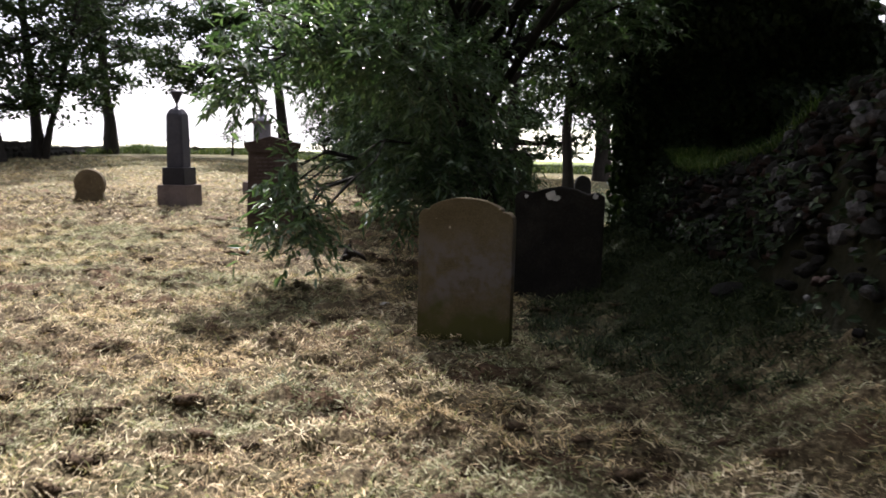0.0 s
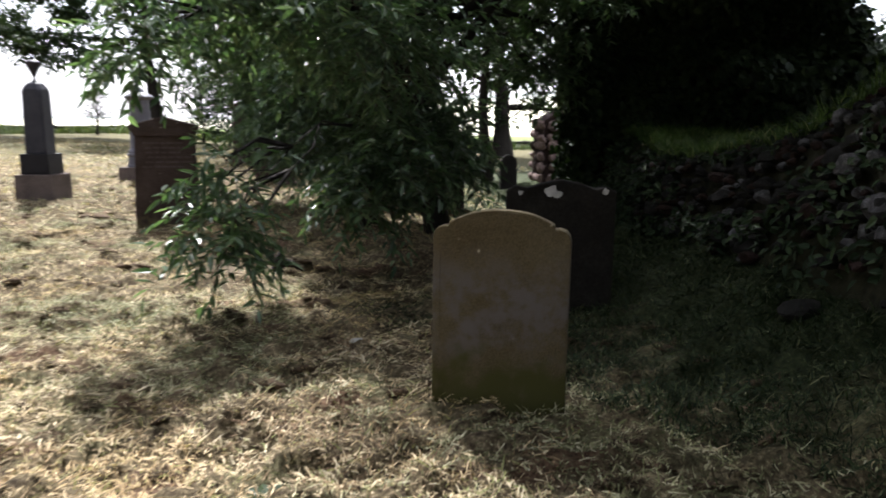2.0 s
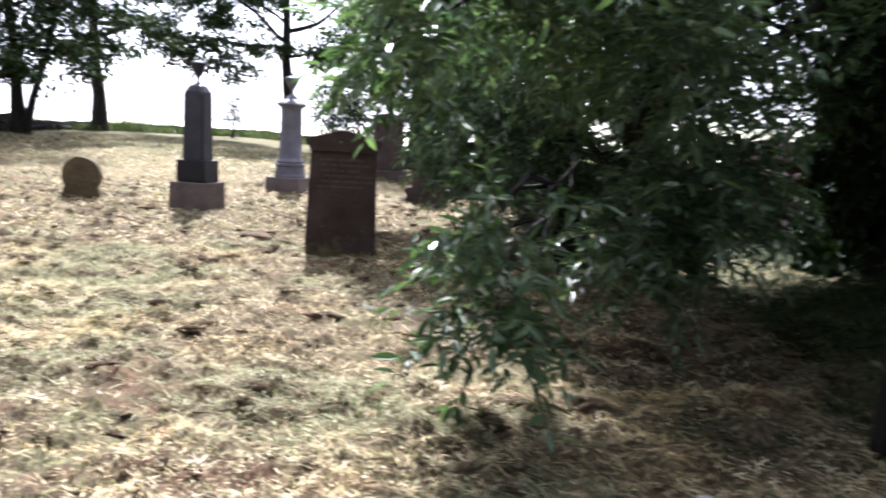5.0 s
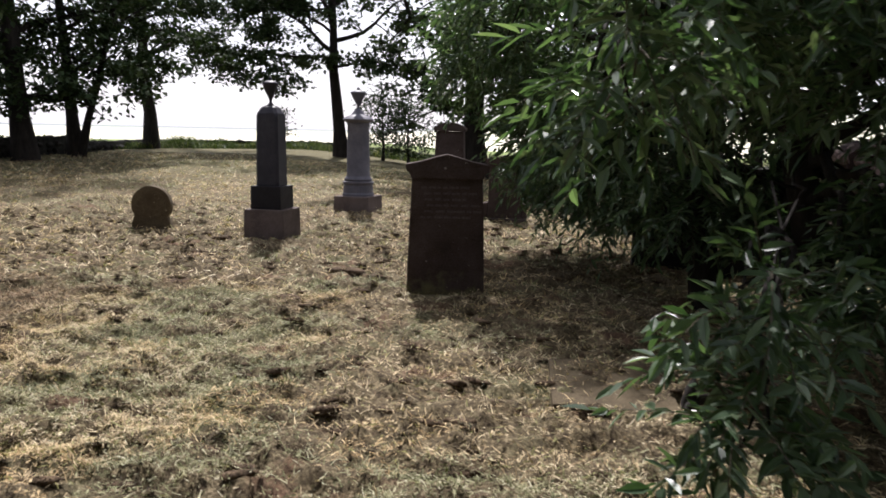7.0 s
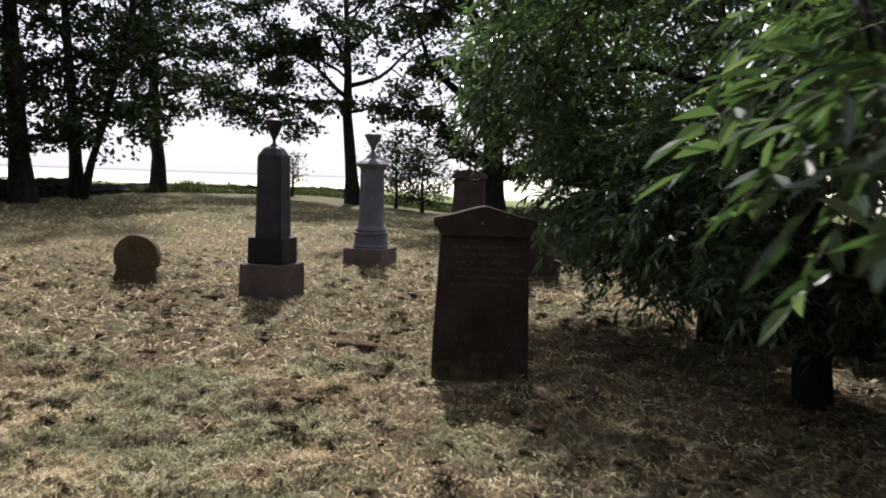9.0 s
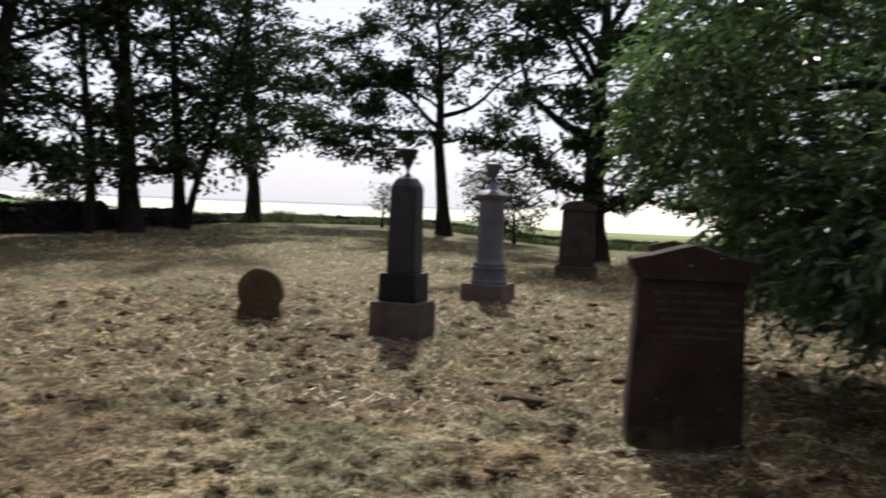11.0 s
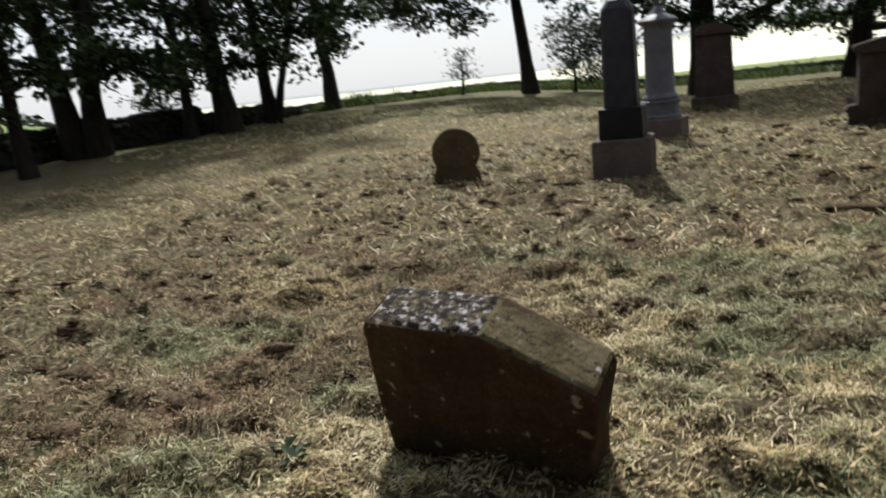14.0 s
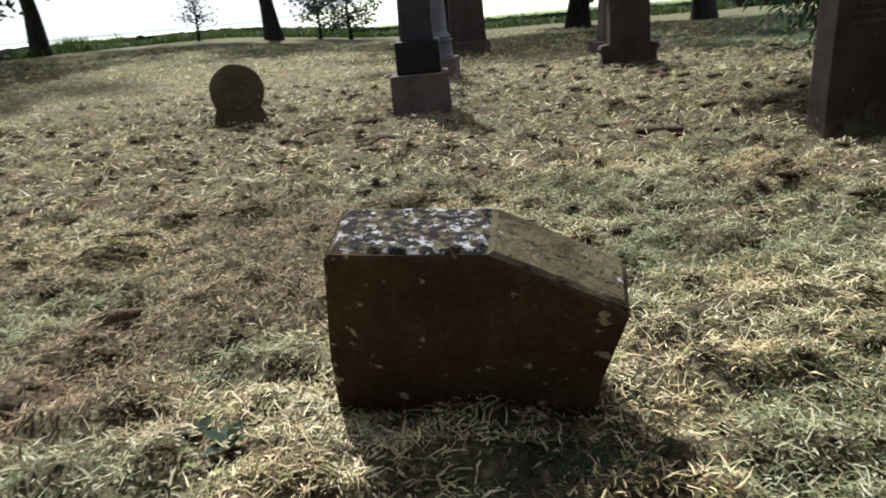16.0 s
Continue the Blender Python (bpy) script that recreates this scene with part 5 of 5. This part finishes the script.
def clumps():
    """Withered blades that cover the hummocks."""
    per = 34
    n = CL_N * per
    s = np.repeat(CL_W, per)
    dx, dy = R.normal(0, 0.9, n), R.normal(0, 0.7, n)
    x, y = np.repeat(CL_X, per) + dx * s * 2.2, np.repeat(CL_Y, per) + dy * s
    z = height(x, y) + 0.01 + s * 0.75 * np.exp(-(dx * dx + dy * dy))
    return blades(R, x, y, z, R.uniform(0.03, 0.09, n), R.uniform(0.004, 0.008, n), np.full(n, 0.8), 0.6)


tagged(obj("turf_clods", clods()), "dark brown hummocks of turf and thatch on the mown grass", "turf", kind="stuff")
v, f = clumps()
tagged(obj("withered_clumps", mesh_np("withered_clumps", v, f, M_CLUMP)), "small dark heaps of withered grass on the turf", "grass", kind="stuff")


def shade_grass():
    """Longer uncut grass between the headstones and the wall, with the shade put in its colour."""
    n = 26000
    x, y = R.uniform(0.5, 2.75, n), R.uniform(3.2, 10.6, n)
    k = (lush_shade_mask(x, y) > 0.45) & (vnoise(x / 0.22, y / 0.2, 41) > 0.32)
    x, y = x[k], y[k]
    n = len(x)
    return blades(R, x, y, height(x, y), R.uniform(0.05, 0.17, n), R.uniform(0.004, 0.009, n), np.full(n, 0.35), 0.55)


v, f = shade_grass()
tagged(obj("shade_grass", mesh_np("shade_grass", v, f, M_LUSH_SHADED)), "long green grass by the wall, shade put into its colour", "grass", kind="stuff")


def wall_turf():
    n = 16000
    y = R.uniform(5.6, 10.4, n)
    x0, zt = wall_face(y)
    d = np.abs(R.normal(0, 0.7, n)) - 0.05
    x = x0 + d
    z = zt * 1.0 - 0.05
    return blades(R, x, y, z, R.uniform(0.08, 0.26, n), R.uniform(0.005, 0.01, n), np.full(n, 0.1), 0.5)


v, f = wall_turf()
tagged(obj("wall_grass", mesh_np("wall_grass", v, f, M_TURF)), "bright green grass growing along the wall top", "grass", kind="stuff")


# ---- the wall's stones, one by one ----
rs = random.Random(21)
for k in range(300):
    y = rs.uniform(3.2, 8.6)
    up = rs.random() ** 0.6
    x0, zt = wall_face(y)
    x = float(x0) + float(np.interp(up, [0, 0.4, 0.75, 1], [-0.46, -0.34, -0.19, 0.05]))
    g = ground_at(x, y)
    z = g + (float(zt) - g) * float(np.interp(up, [0, 0.4, 0.75, 1], [0.02, 0.38, 0.74, 0.97]))
    s = rs.choice((0.10, 0.11, 0.13, 0.15, 0.17, 0.21)) * rs.uniform(0.9, 1.15)
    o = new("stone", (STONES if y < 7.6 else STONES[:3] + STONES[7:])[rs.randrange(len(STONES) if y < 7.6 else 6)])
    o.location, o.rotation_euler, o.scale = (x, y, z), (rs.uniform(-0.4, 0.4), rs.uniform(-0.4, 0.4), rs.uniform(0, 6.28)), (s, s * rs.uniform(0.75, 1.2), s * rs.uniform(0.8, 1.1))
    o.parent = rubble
PIER_STONES = [rough_stone_mesh("stone", 60 + k, M_REDRUBBLE if k == 1 else M_PINKSTONE, 0.7 + 0.06 * (k % 3)) for k in range(5)]
for row in range(9):
    z = 0.12 + row * 0.235
    x = 4.2 + rs.uniform(0, 0.1)
    while x < 6.9:
        w = rs.uniform(0.14, 0.46)
        if z < float(np.interp(x, [4.15, 4.5, 5.0, 5.5, 6.0, 6.5, 7.2], [1.4, 1.62, 1.7, 1.6, 1.9, 2.2, 2.3])):
            o = new("stone", PIER_STONES[rs.randrange(5)])
            o.location, o.rotation_euler, o.scale = (x + w / 2, 17.0 + rs.uniform(-0.05, 0.05), z + rs.uniform(-0.05, 0.05)), (rs.uniform(-0.3, 0.3), rs.uniform(-0.4, 0.4), rs.uniform(-0.3, 0.3)), (w * 1.2, 0.3, rs.uniform(0.2, 0.4))
            o.parent = gable_wall
        x += w
    for y in (17.15, 17.45, 17.72):
        if z < 1.4:
            o = new("stone", PIER_STONES[rs.randrange(5)])
            o.location, o.rotation_euler, o.scale = (4.16, y + rs.uniform(-0.06, 0.06), z + rs.uniform(-0.05, 0.05)), (rs.uniform(-0.15, 0.15), rs.uniform(-0.15, 0.15), rs.uniform(-0.2, 0.2)), (0.26, 0.34, 0.32)
            o.parent = gable_wall


def small_rubble():
    """The smaller stones packed between the large ones."""
    shapes = [([tuple(q.co) for q in m.vertices], [tuple(p.vertices) for p in m.polygons]) for m in STONES[:5]]
    v, f, slots = [], [], []
    for _ in range(520):
        y = rs.uniform(2.6, 9.2)
        up = rs.random() ** 0.7
        x0, zt = wall_face(y)
        x = float(x0) + float(np.interp(up, [0, 0.4, 0.75, 1], [-0.47, -0.35, -0.2, 0.03]))
        g = ground_at(x, y)
        z = g + (float(zt) - g) * float(np.interp(up, [0, 0.4, 0.75, 1], [0.02, 0.38, 0.74, 0.97]))
        q = rs.randrange(5)
        sv, sf = shapes[q]
        s, a = rs.uniform(0.05, 0.11), rs.uniform(0, 6.28)
        ca, sa, st = math.cos(a), math.sin(a), len(v)
        v.extend((x + (px * ca - py * sa) * s, y + (px * sa + py * ca) * s, z + pz * s) for px, py, pz in sv)
        f.extend(tuple(st + i for i in p) for p in sf)
        slots.extend([1 if q == 3 and rs.random() < 0.45 else 2 if q == 2 else 0] * len(sf))
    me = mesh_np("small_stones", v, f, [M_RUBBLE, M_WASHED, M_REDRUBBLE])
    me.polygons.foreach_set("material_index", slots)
    return me


tagged(obj("small_stones", small_rubble(), rubble), "small grey and pale stones packed in the wall", kind="stuff")
